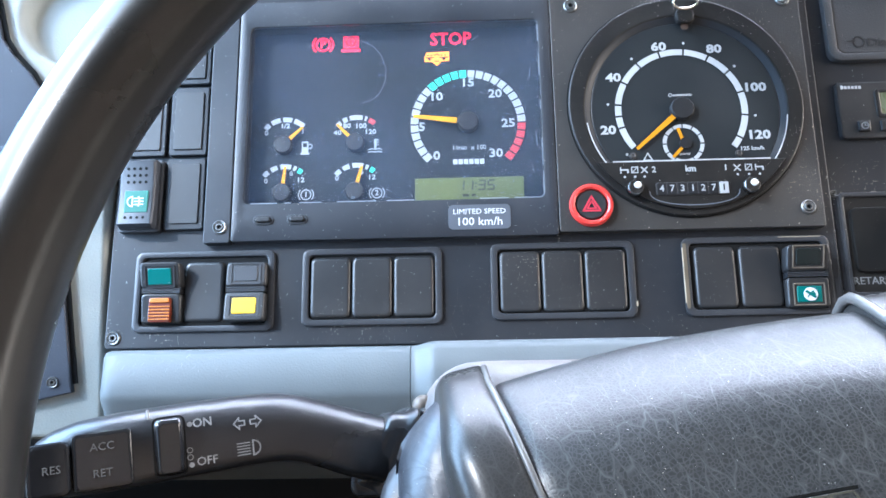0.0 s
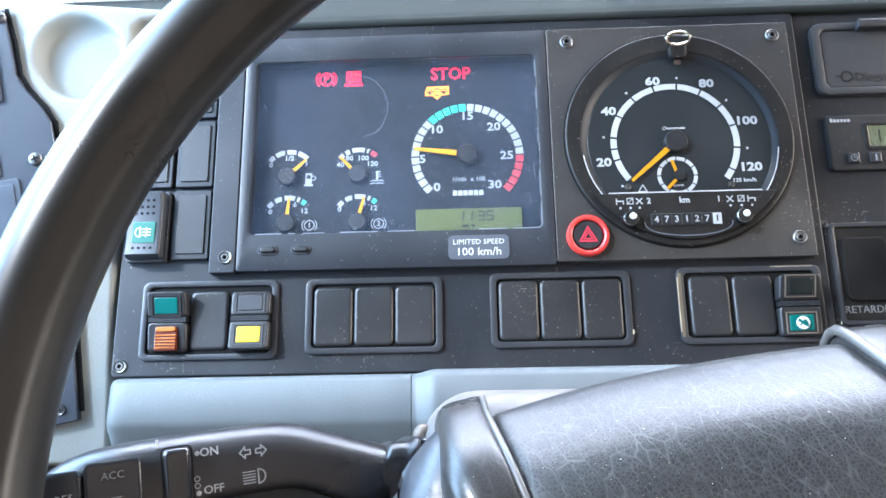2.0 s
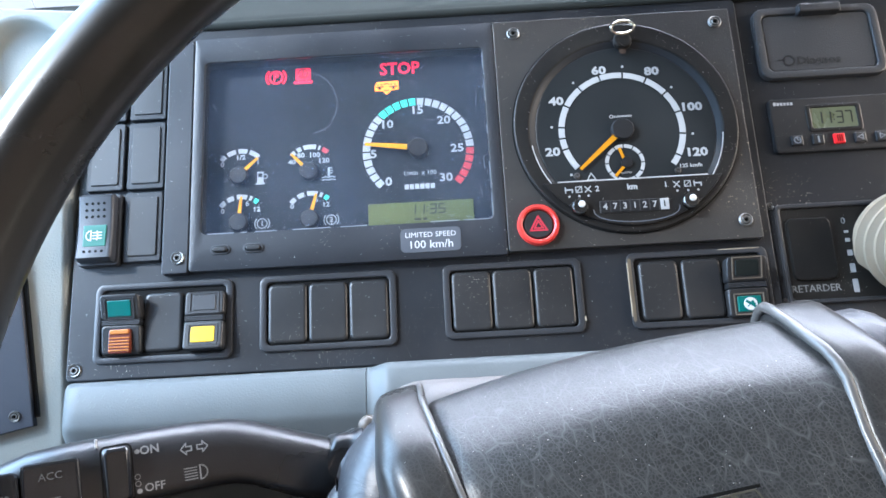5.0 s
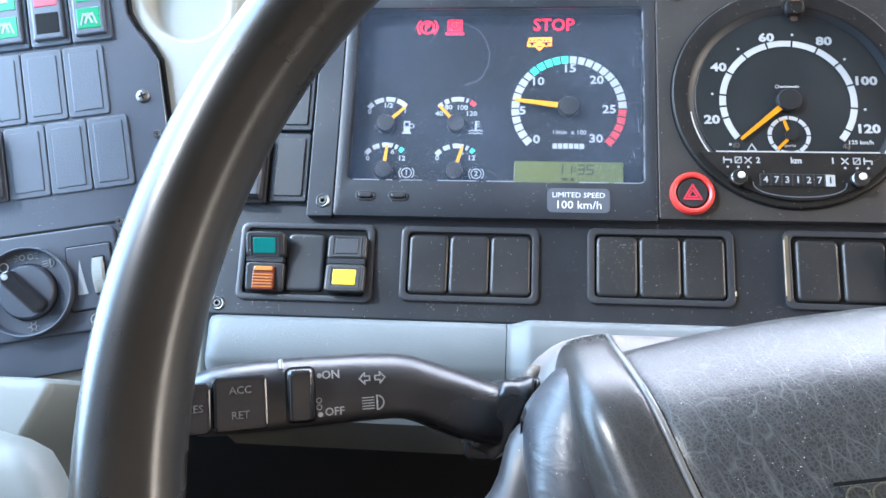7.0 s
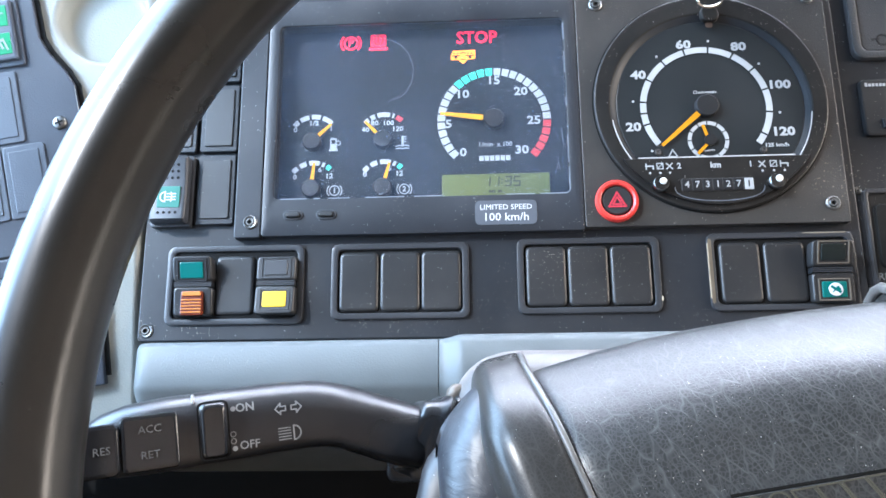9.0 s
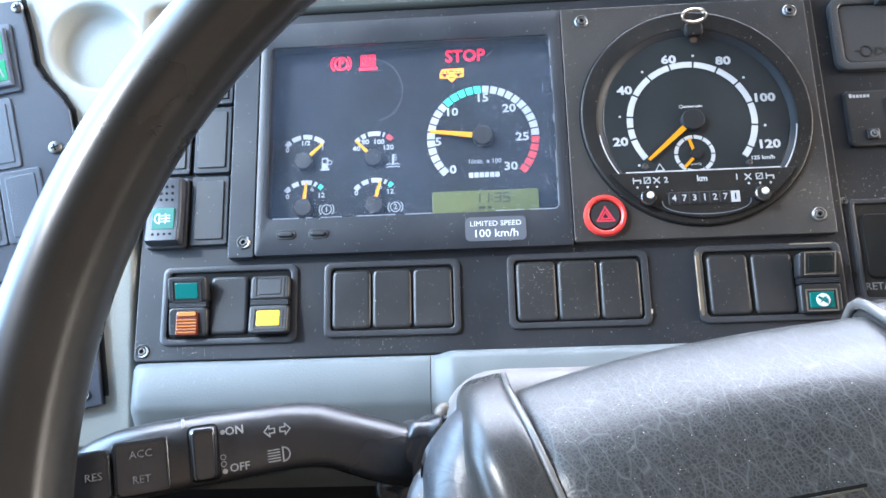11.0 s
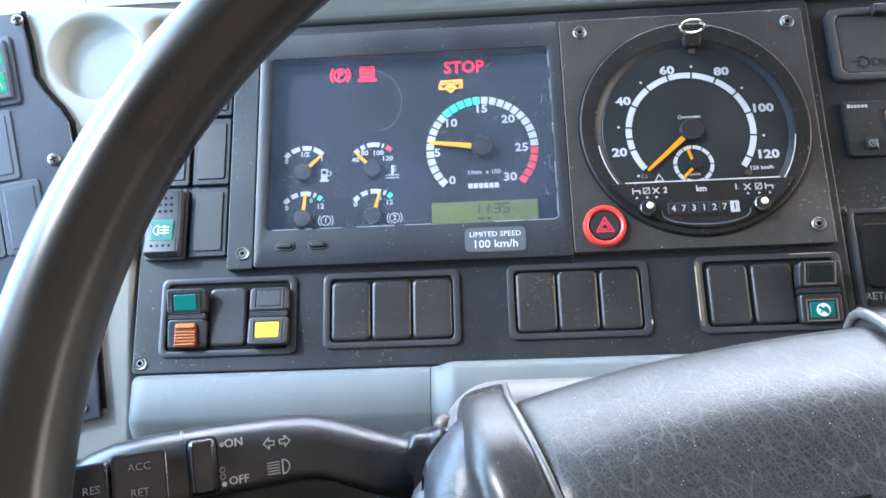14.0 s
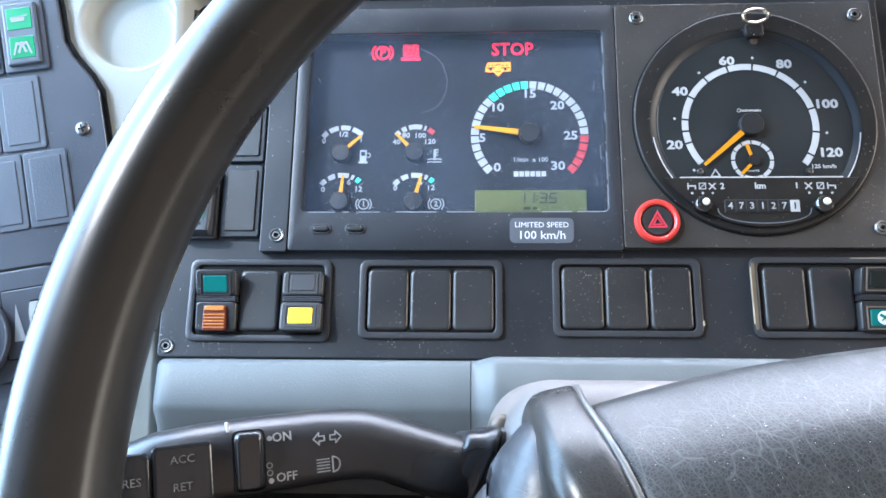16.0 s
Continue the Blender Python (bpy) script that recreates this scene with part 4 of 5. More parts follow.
part("cover_scratch", stroke(B(), [(-137.5, -16.8), (-131, -17.4), (-126.6, -19), (-120, -22.5), (-115, -29), (-112.4, -38), (-113.2, -46), (-116.8, -54), (-121, -57.4), (-127, -59)], 0.22, 0.65, 0.05), STICKER, clu, "pale curved scratch in the cover")
for x, z, dx, dz in ((-190, -36, 2.0, -4.0), (-199 + 14, -70, 2.5, -3.0), (-150, -30, 1.5, 1.0), (-160, -22, 0.8, 2.0), (-60, -20, 3.0, 2.5), (-26, -40, -0.6, -6), (-24, -80, 0.4, -9), (-27, -100, 1.0, -5), (-118, -88, 2, 0.6)):
    part("cover_scratch", stroke(B(), [(x, z), (x + dx, z + dz)], 0.3, 0.65, 0.05), STICKER, clu)
for k in range(96):
    # fine scratches all over, thicker towards the worn lower and right edges
    side = k % 3
    x = rng.uniform(-190, -26) if side else -21.2 - 7 * rng.random() ** 2
    z = rng.uniform(-119.4, -117) if side == 1 else rng.uniform(-115, -12)
    turn, size = rng.uniform(0, math.pi), rng.uniform(0.5, 2.6)
    part("cover_scratch", stroke(B(), [(x, z), (x + size * math.cos(turn), z + size * math.sin(turn) * (0.3 if side == 1 else 1))], rng.uniform(0.12, 0.3), 0.66, 0.04), STICKER, clu)
for x0, x1 in ((-192, -176), (-172, -168), (-163, -150), (-141, -118), (-112, -96), (-58, -41), (-38, -24)):
    part("cover_edge", blot(B(), x0, x1, -120.3, -119.8, 0.7, 0.15, 0.1), COVER_EDGE, clu, "pale worn edge of the cover")
for z0, z1 in ((-118, -104), (-101, -84), (-66, -60), (-44, -30), (-22, -11)):
    part("cover_edge", blot(B(), -20.9, -20.4, z0, z1, 0.7, 0.15, 0.1), COVER_EDGE, clu, "pale worn edge of the cover")
part("cover_edge", circle_line(B(), -23.6, -117.0, 3.0, 0.5, 0.7, 8, 90, 180), COVER_EDGE, clu, "pale worn edge of the cover")
for x in (-183.5, -163.8):
    bm = B()
    part("reset_button_rim", ring_slab(bm, (x - 6, x + 6, -133.2, -127.4), (x - 4.6, x + 4.6, -132, -128.6), -0.7, 1, 2.8, 1.7, 0.3), FRAME, clu)
    part("reset_button", slab(B(), x - 4.3, x + 4.3, -131.8, -128.8, -2.2, 1, 1.4, 0.7), SWITCH, clu, smooth=True)
st = part("speed_limit_label", slab(B(), -76.3, -40.5, -138.6, -124.0, -0.35, 0.3, 3, 0.1), LABEL_GREY, clu, "grey sticker with white limited speed lettering")
text("LIMITED SPEED", 3.0, -58.4, -128.2, -0.4, PRINT_BRIGHT, st, wide=1.06, bold=0.0)
text("100 km/h", 4.6, -58.4, -134.2, -0.4, PRINT_BRIGHT, st, bold=0.03, wide=1.06)

# ---------------------------------------------------------------- tachograph
tac = thing("tachograph", "round black tachograph speedometer on a square dusty plate", "speedometer", DASH)
part("mounting_plate", slab(B(), -12.7, 136.5, -141.2, 9, 0, 8, 1.2, 0.4), DUSTY_PLATE, tac)
CX, CZ = 63.4, -66.2                                   # the bezel
DX, DZ = 63.3, -68.8                                   # the dial inside it


def turned(bm, rows, n=96, cap=False):
    """Rings of (radius, y, middle x, middle z) joined one to the next."""
    loft(bm, [[(mx + r * math.cos(2 * math.pi * i / n), y, mz + r * math.sin(2 * math.pi * i / n)) for i in range(n)] for r, y, mx, mz in rows], front=cap, back=False)
    return bm


part("bezel", turned(B(), [(68.0, 0.5, CX, CZ), (68.0, -1.5, CX, CZ), (67.7, -2.1, CX, CZ), (67.0, -2.4, CX, CZ), (66.4, -2.4, CX, CZ), (60.0, -2.4, DX, DZ), (59.0, -2.4, DX, DZ), (58.4, -2.0, DX, DZ)]), BEZEL, tac, smooth=True)
part("dial_wall", turned(B(), [(58.4, -2.0, DX, DZ), (57.4, -1.7, DX, DZ), (55.8, -0.5, DX, DZ), (53.6, 0.3, DX, DZ)]), DIAL_WALL, tac, smooth=True)
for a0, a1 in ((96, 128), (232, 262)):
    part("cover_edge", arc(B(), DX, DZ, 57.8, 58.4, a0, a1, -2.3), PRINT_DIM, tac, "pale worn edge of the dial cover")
part("bezel_groove", lathe(B(), CX, CZ, [(68.8, 0.1), (68.8, -0.3), (67.6, -0.4)], 96, cap=False), DARK, tac)
dial = part("dial_face", lathe(B(), DX, DZ, [(54.6, 0.4), (54.6, -0.3), (54.2, -0.5), (1, -0.5)], 72), TACHO_FACE, tac)
TY = -0.6
HX, HZ = 61.1, -69.6


def speed_angle(v):
    return (v - 67.2) * 2.25


marks = [10, 20, 25, 30, 40, 50, 60, 70, 80, 90, 100, 110, 120, 125]
for a, b in zip(marks, marks[1:]):
    part("scale_segment", arc(B(), HX, HZ, 34.8, 38.5, speed_angle(a) + 0.9, speed_angle(b) - 0.9, TY), PRINT_DIAL, dial)
for v, x, z in ((20, 18.0, -81.2), (40, 22.9, -48.2), (60, 50.9, -29.2), (80, 83.4, -31.6), (100, 104.7, -56.8), (120, 104.2, -86.3)):
    text(str(v), 5.0, x, z, TY - 0.1, PRINT_DIAL, dial, bold=0.26, wide=1.24)
for v in (10, 30, 50, 70, 90, 110):
    a = radians(speed_angle(v))
    part("speed_dot", lathe(B(), HX + 42.6 * math.sin(a), HZ + 42.6 * math.cos(a), [(0.8, TY), (0.8, TY - 0.2)], 10), PRINT_DIAL, dial)
text("125 km/h", 2.2, 99.6, -94.4, TY - 0.1, PRINT_DIAL, dial, wide=1.15, bold=0.08)
bm = B()
circle_line(bm, HX - 5.6, HZ + 9.4, 1.0, 0.35, TY, 12)
part("small_mark", bm, PRINT_DIM, dial)
text("automatic", 1.6, HX + 1.4, HZ + 9.4, TY - 0.1, PRINT_DIM, dial, wide=1.2, bold=0.04)
text("quartz", 1.5, HX - 0.4, HZ - 27.0, TY - 0.1, PRINT_DIM, dial, wide=1.2)
bm = B()
q = [(HX + k * math.sin(radians(-131)) + e * math.cos(radians(-131)), HZ + k * math.cos(radians(-131)) - e * math.sin(radians(-131))) for k, e in ((5, 1.7), (36.5, 0.9), (36.5, -0.9), (5, -1.7))]
loft(bm, [level(q, -2.0), level(q, -2.8)])
part("speed_needle", bm, ORANGE, dial, "orange needle at rest")
part("needle_hub", lathe(B(), HX, HZ, [(6.9, 0), (6.9, -3.4), (6.2, -4.2), (2, -4.3)], 32), NEEDLE_HUB, dial, smooth=True)
QX, QZ = HX - 0.4, HZ - 20.9
for k in range(12):
    part("clock_mark", arc(B(), QX, QZ, 9.7, 11.9, 30 * k + 2, 30 * k + 28, TY), PRINT_DIAL, dial)
bm = B()
stroke(bm, [(QX - 0.4, QZ + 2), (QX - 2.4, QZ + 8.6)], 1.8, TY - 0.5)
stroke(bm, [(QX - 0.5, QZ - 2), (QX - 6.0, QZ - 7.6)], 1.8, TY - 0.5)
part("clock_needles", bm, ORANGE, dial)
part("clock_hub", lathe(B(), QX + 1, QZ, [(3.4, 0), (3.4, -2.0), (1, -2.2)], 20), NEEDLE_HUB, dial, smooth=True)
bm = B()
stroke(bm, [(HX - 23.9, HZ - 30.4), (HX - 21.4, HZ - 26.2), (HX - 18.9, HZ - 30.4), (HX - 23.9, HZ - 30.4)], 0.6, TY)
part("warning_triangle", bm, PRINT_DIAL, dial)
for x in (HX - 30, HX + 30.5):
    part("dial_screw", lathe(B(), x, HZ - 27.6, [(2.0, TY), (2.0, TY - 0.6), (1.2, TY - 0.9), (0.2, TY - 0.5)], 14), SWITCH, dial, smooth=True)
# the lower drawer with knobs and mileage counter
CH = -101.8
a0 = math.asin((CH - CZ) / 64.0)
seg = [(CX + 64.0 * math.cos(a0 + (-math.pi - 2 * a0) * i / 40), CZ + 64.0 * math.sin(a0 + (-math.pi - 2 * a0) * i / 40)) for i in range(41)]
bm = B()
loft(bm, [level(seg, 0.2), level(seg, -3.4), level([(CX + (x - CX) * 0.99, CH + (z - CH) * 0.985 - 0.35) for x, z in seg], -4.0)])
drawer = part("drawer", bm, BEZEL, tac)
bm = B()
stroke(bm, [(seg[0][0] - 9, CH + 0.2), (seg[-1][0] + 9, CH + 0.2)], 0.7, -3.7)
part("drawer_edge", bm, PRINT_DIM, drawer)
text("km", 3.4, 62.4, -106.9, -4.1, PRINT_DIAL, drawer, bold=0.15)
text("2", 3.3, 41.7, -107.0, -4.1, PRINT_DIAL, drawer, bold=0.12)
text("1", 3.3, 82.2, -106.8, -4.1, PRINT_DIAL, drawer, bold=0.12)
for x, x2, x3 in ((24.9, 30.8, 36.2), (101, 95, 88.6)):
    part("rest_symbol", stroke(stroke(B(), [(x - 2.0, -105.3), (x - 2.0, -108.5)], 0.6, -4.0), [(x - 2.0, -106.7), (x + 2.0, -106.7), (x + 2.0, -108.3)], 0.8, -4.0), PRINT_DIAL, drawer)
    part("duty_symbol", stroke(B(), [(x2 - 1.7, -108.5), (x2 + 1.7, -108.5), (x2 + 1.7, -105.1), (x2 - 1.7, -105.1), (x2 - 1.7, -108.5), (x2 + 1.7, -105.1)], 0.5, -4.0), PRINT_DIAL, drawer)
    part("work_symbol", stroke(stroke(B(), [(x3 - 1.6, -108.5), (x3 + 1.6, -105.3)], 0.7, -4.0), [(x3 + 1.6, -108.5), (x3 - 1.6, -105.3)], 0.7, -4.0), PRINT_DIAL, drawer)
    for xx in (x, x2, x3):
        part("mode_dot", lathe(B(), xx, -110.9, [(0.7, -3.95), (0.7, -4.2)], 10), PRINT_DIAL, drawer)
for x in (30.2, 95.0):
    part("mode_knob", lathe(B(), x, -118.0, [(4.8, -3), (4.8, -7), (4.3, -7.6), (4.0, -8)], 24), KNOB_DARK, drawer, "dark metal knob with a painted pale highlight", smooth=True)
    # The off-centre pale disc paints the bright spot on the metal.
    part("knob_glint_disc", lathe(B(), x + 0.9, -117.0, [(2.0, -7.9), (2.0, -8.5), (1.6, -8.8), (0.4, -8.9)], 20), KNOB_GLINT, drawer, smooth=True)
ctr = part("mileage_window", slab(B(), 42, 83.0, -122.4, -114.8, -4.4, -3, 0.6, 0.2), SWITCH, drawer)
for i, d in enumerate("473127"):
    part("digit_wheel", slab(B(), 42.6 + 5.8 * i, 47.8 + 5.8 * i, -122.0, -115.2, -4.7, -4, 0.3, 0.2), NEEDLE_HUB, ctr)
    text(d, 3.7, 45.2 + 5.8 * i, -118.6, -4.8, PRINT_DIAL, ctr, bold=0.06)
part("digit_wheel", slab(B(), 77.6, 82.6, -122.0, -115.2, -4.7, -4, 0.3, 0.2), PRINT_DIAL, ctr, "white last digit wheel")
text("1", 3.7, 80.0, -118.6, -4.8, DARK, ctr, bold=0.06)
bm = B()
stroke(bm, [(63.6 + 25.2 * math.sin(radians(a)), -120.0 - 8.3 * math.cos(radians(a)) ** 0.8 if abs(a) < 90 else -120.0) for a in range(-90, 91, 6)], 0.5, -4.1)
part("drawer_lip", bm, STICKER, drawer)
# lock with its loop at the top
bm = B()
slab(bm, 61.5, 72.5, -16, -6.5, -5.5, -2, 3.5, 1.5)
part("lock_body", bm, BEZEL, tac, smooth=True)
part("rust_stain", blot(B(), 64.6, 68.8, -19.4, -15.6, -2.6, 0.15, 1.2), RUSTY, tac, "rust run below the lock")
bm = B()
ring = [(67 + 7.2 * math.cos(2 * math.pi * i / 28), -7.5 - 2.6 * math.sin(2 * math.pi * i / 28), -4.2 + 2.9 * math.sin(2 * math.pi * i / 28)) for i in range(28)]
rings = []
for i, p in enumerate(ring):
    d = (Vector(ring[(i + 1) % 28]) - Vector(ring[i - 1])).normalized()
    u = Vector((0, 0, 1))
    w = d.cross(u)
    rings.append([tuple(Vector(p) + u * 0.95 * math.sin(a) + w * 1.1 * math.cos(a)) for a in (0, 1.05, 2.09, 3.14, 4.19, 5.24)])
loft(bm, rings + [rings[0]], front=False, back=False)
part("lock_loop", bm, CHROME, tac, "worn bright metal loop", smooth=True)

haz = thing("hazard_switch", "round black hazard switch in a bright red ring", "switch", DASH @ at(5.5, 0, -126.3))
part("red_ring", lathe(B(), 0, 0, [(12.4, 0.2), (12.4, -2.4), (11.6, -3.6), (10.4, -3.8), (9.4, -3.0), (9.0, 0.0)], 48, cap=False), RED_RING, haz, smooth=True)
part("button", lathe(B(), 0, 0, [(9.1, 0.2), (8.9, -1.8), (8.0, -2.8), (6.0, -2.6), (0.5, -2.2)], 40), SWITCH, haz, smooth=True)
bm = B()
for k, w in ((5.6, 1.0), (2.9, 0.8)):
    stroke(bm, [(k * math.sin(radians(a)), k * math.cos(radians(a)) - 0.8) for a in (0, 120, 240, 360)], w, -2.6)
part("triangle_mark", bm, RED_MARK, haz)

# ---------------------------------------------------------------- things on the right of the panel


def toward(front, back=12.0):
    """Places parts drawn on the plane y = back so that they read the same with their face at front."""
    s = (430 + front) / (430 + back)
    return DASH @ at(-48 * (1 - s), 9, -241 * (1 - s)) @ Matrix.Diagonal((s, 1, s, 1))


lid = thing("diagnosis_cover", "black plastic hinged cover with embossed lettering", "cover", toward(3))
part("surround", ring_slab(B(), (157.5, 238, -34.5, 15.5), (163, 232.5, -29.5, 10.5), -4.4, 0.5, 7, 4.5, 1.0, -1), LID, lid, smooth=True)
leaf = part("leaf", slab(B(), 163.3, 232.2, -29.2, 10.2, -3.0, 0, 4.4, 0.7), LID, lid, smooth=True)
part("finger_tab", slab(B(), 186, 213, 9, 15.2, -9, -3, 1.2, 1.2), SWITCH, lid, smooth=True)
text("Diagnos", 5.2, 195.5, -22.6, -3.2, LID_RELIEF_SHADE, leaf, bold=0.25, wide=1.15)
bm = B()
circle_line(bm, 176.5, -22.0, 3.4, 1.0, -3.0, 16)
stroke(bm, [(170, -21.5), (174, -21.5)], 0.9, -3.0)
part("plug_mark", bm, LID_RELIEF_SHADE, leaf)

heat = thing("heater_timer", "dark grey heater timer with green display and five keys", "timer", toward(6))
body = part("case", slab(B(), 157.5, 246, -85.5, -49.3, -3, 1, 3, 1.2), SWITCH, heat, smooth=True)
part("display_rim", ring_slab(B(), (179.6, 213.8, -73.0, -54.6), (182.6, 210.8, -70.4, -57.0), -3.6, -2, 2.5, 1.2, 0.6), GLOSS, heat)
hl = part("display", slab(B(), 181.6, 211.6, -71, -56.4, -3.1, -2, 1, 0.1), LCD_GREY, heat, "dull green liquid crystal display")
part("display_digits", segment_digits(B(), "11:37", 185.2, -67.6, 7.6, 3.7, -3.1, 0.9, 0.03), LCD_INK, hl)
bm = B()
for k, w in enumerate((2.4, 1.6, 1.6, 1.6, 1.6, 1.6)):
    blot(bm, 160.4 + 2.1 * k, 161.9 + 2.1 * k, -54.2, -51.8 - (0 if k == 0 else 0.5), -3.0)
part("maker_mark", bm, PRINT_DIM, body)
for i in range(5):
    x = 171 + 13 * i
    key = part("key", slab(B(), x - 3.4, x + 3.4, -81.4, -75.0, -4.6, -2, 0.5, 0.6), RED_KEY if i == 2 else SWITCH, heat, "lit red key" if i == 2 else "")
    bm = B()
    if i == 0:
        circle_line(bm, x, -78.2, 2.0, 0.45, -4.6, 16)
        stroke(bm, [(x, -76.8), (x, -78.2), (x + 1.2, -78.2)], 0.4, -4.6)
    elif i == 1:
        blot(bm, x - 0.5, x + 0.5, -80.4, -76.2, -4.6)
    elif i == 2:
        for k in (-1.3, 0, 1.3):
            stroke(bm, [(x + k, -80.2), (x + k, -76.4)], 0.35, -4.6)
    else:
        s = 1 if i == 4 else -1
        stroke(bm, [(x - 1.2 * s, -76.6), (x - 1.2 * s, -79.8), (x + 1.8 * s, -78.2), (x - 1.2 * s, -76.6)], 0.45, -4.6)
    part("key_mark", bm, DARK if i == 2 else PRINT, key)

ret = thing("retarder_panel", "black retarder lever panel with white level bars", "control panel", toward(7))
part("frame", ring_slab(B(), (150.5, 262, -180, -118.6), (153.2, 259, -177.5, -121.4), -2.5, 0.5, 3, 2, 0.8, -0.5), FRAME, ret, smooth=True)
plate = part("plate", slab(B(), 153, 259.2, -177.7, -121.2, -0.8, 0.4, 2, 0.2), GLOSS, ret)
part("blank_cap", slab(B(), 155.5, 182, -166, -128, -3.4, 0, 4, 1.0), CAP_BLACK, ret, smooth=True)
text("RETARDER", 4.2, 168.0, -171.0, -1.0, PRINT_FAINT, plate)
text("0", 4.0, 190.6, -130.6, -1.0, PRINT_GREY, plate)
for w, z0, z1 in ((2.6, -138, -136.6), (2.8, -143.6, -141.4), (3.0, -152.2, -148.6), (3.1, -162.4, -157.0), (3.2, -174.4, -166.4)):
    part("level_bar", blot(B(), 191.4 - w / 2, 191.4 + w / 2, z0, z1, -0.8), PRINT_DIM, plate)
boot = thing("retarder_lever_boot", "ribbed beige rubber bellows of the retarder lever", "bellows", DASH @ at(223, 9, -146, 22, 0, -6))
prof = [(31, 0), (31.5, -4)]
for k in range(7):
    r = 31 - 2.6 * k
    prof += [(r - 1.0, -4.6 - 7 * k), (r + 1.2, -6.0 - 7 * k), (r + 1.0, -8.2 - 7 * k), (r - 2.6, -9.6 - 7 * k), (r - 4.2, -11.0 - 7 * k)]
prof += [(10, -56), (9, -62), (0.5, -63)]
part("bellows", lathe(B(), 0, 0, prof, 40), BELLOWS, boot, smooth=True)

# ---------------------------------------------------------------- side panel with its switches
side = thing("side_panel", "dark angled side switch panel with a curved edge", "dashboard panel", DASH @ LP)
out = [(-130, 66), (38, 60), (39.5, 40), (40, 18), (44, 8), (52, -5), (55.5, -14), (55.7, -56), (52, -110), (45, -192), (-130, -196)]
bm = B()
holed_plate(bm, [(x, z) for x, z in reversed(out)], None, lambda x, z: 0.0, 14, 1.0)
part("sheet", bm, LEFT_PANEL, side)
bm = B()
stroke(bm, [(55.2, -14), (55.4, -56), (52.0, -108)], 0.35, 0.6, 0.7)
part("pale_edge", bm, PRINT_FAINT, side, "thin pale line along the panel edge")
# A black strip puts the shade of the open gap into colour.
part("gap_strip", stroke(B(), [(39.4, 60), (41.2, 40), (41.6, 19), (45.4, 9), (53.2, -4), (57.0, -14), (57.4, -56), (53.8, -110), (47, -186)], 2.6, 3.4, 1.2), DARK, side, "black strip standing for the shaded gap at the panel edge")
part("seam_bar", slab(B(), -130, 20, -110.2, -108.6, -0.3, 1, 0.4, 0.2), DARK, side, "dark joint above the lamp switch")
LB = thing("side_blank_switch", "dark grey switch blank with a raised inner plate", "switch blank", DASH @ LP @ at(11.7, -0.2, -21.7), "side switch blanks")
part("cap", slab(B(), -11.9, 11.9, -21.6, 21.6, -0.8, 2, 1.8, 0.5), LEFT_BLANK, LB, smooth=True)
part("inner_plate", slab(B(), -8.6, 8.6, -18.2, 18.2, -1.3, -0.4, 0.8, 0.35), LEFT_BLANK, LB, smooth=True)
for x in (-37.3, -12.8):
    copy_thing(LB, DASH @ LP @ at(x, -0.2, -21.7))
for x in (-27.7, -3.2, 21.3):
    copy_thing(LB, DASH @ LP @ at(x, -0.2, -66.7))


def side_switch(x, z, kind):
    s = thing("side_rocker_switch", "dark side switch with a lit green symbol window" if kind else "dark side switch with a red lens and an empty window", "switch", DASH @ LP @ at(x, -0.2, z), "side switches")
    part("cap", slab(B(), -11.9, 11.9, -21.6, 21.6, -1.6, 2, 1.8, 0.7), LEFT_BLANK, s, smooth=True)
    body = part("rocker_cap", slab(B(), -9.2, 9.2, -18.4, 18.4, -4.2, -1.2, 1.0, 1.2), LEFT_BLANK, s, smooth=True)
    for zz in (-8.5, 8.5):
        empty = not kind and zz < 0
        tint = GREEN_LENS if kind else DARK if empty else RED_MARK
        part("lens", slab(B(), -6.8, 6.8, zz - 6.4, zz + 6.4, -4.5, -3, 0.6, 0.3), tint, body, "green lens" if kind else "dark empty window" if empty else "red lens with a white mark")
        if not empty:
            bm = B()
            if zz > 0:
                blot(bm, -4.2, 3.0, zz - 1.8, zz + 1.2, -4.5)
                stroke(bm, [(-4.2, zz + 0.2), (4.4, zz + 1.4)], 0.9, -4.5)
            else:
                stroke(bm, [(-4.6, zz - 3.8), (-2.6, zz + 2.6)], 1.0, -4.5)
                stroke(bm, [(4.6, zz - 3.8), (2.6, zz + 2.6)], 1.0, -4.5)
                stroke(bm, [(-1.8, zz - 2.8), (0, zz + 2.4), (1.8, zz - 2.8)], 1.3, -4.5)
                blot(bm, -2.2, 2.2, zz + 1.2, zz + 2.8, -4.5)
            part("symbol", bm, PRINT, body)
    return s


side_switch(18.7, 24.0, 1)
side_switch(-5.6, 24.0, 0)
side_switch(-30.0, 24.0, 1)
tallsw = thing("side_rocker_switch", "tall grey side rocker standing proud of the blanks", "switch", DASH @ LP @ at(-52.5, -0.2, -66.7))
part("cap", slab(B(), -11.9, 11.9, -21.6, 21.6, -1.6, 2, 1.8, 0.7), LEFT_BLANK, tallsw, smooth=True)
part("rocker_cap", slab(B(), -9.6, 9.6, -19.4, 19.4, -8, -1.2, 1.5, 2.0), LEFT_BLANK, tallsw, smooth=True)
screw(43.7, 0, -35.4, 4.2, "bright cross-head screw in the side panel", DASH @ LP, True)
screw(36, 0, 55, 3.6, "steel cross-head screw in the side panel", DASH @ LP, True)
screw(49.5, 0, -60, 2.6, "small dark screw in the side panel", DASH @ LP)
screw(21.5, 0, -109.5, 2.6, "small steel screw above the lamp switch", DASH @ LP)
screw(36, 0, -184, 3.2, "steel screw at the foot of the side panel", DASH @ LP)

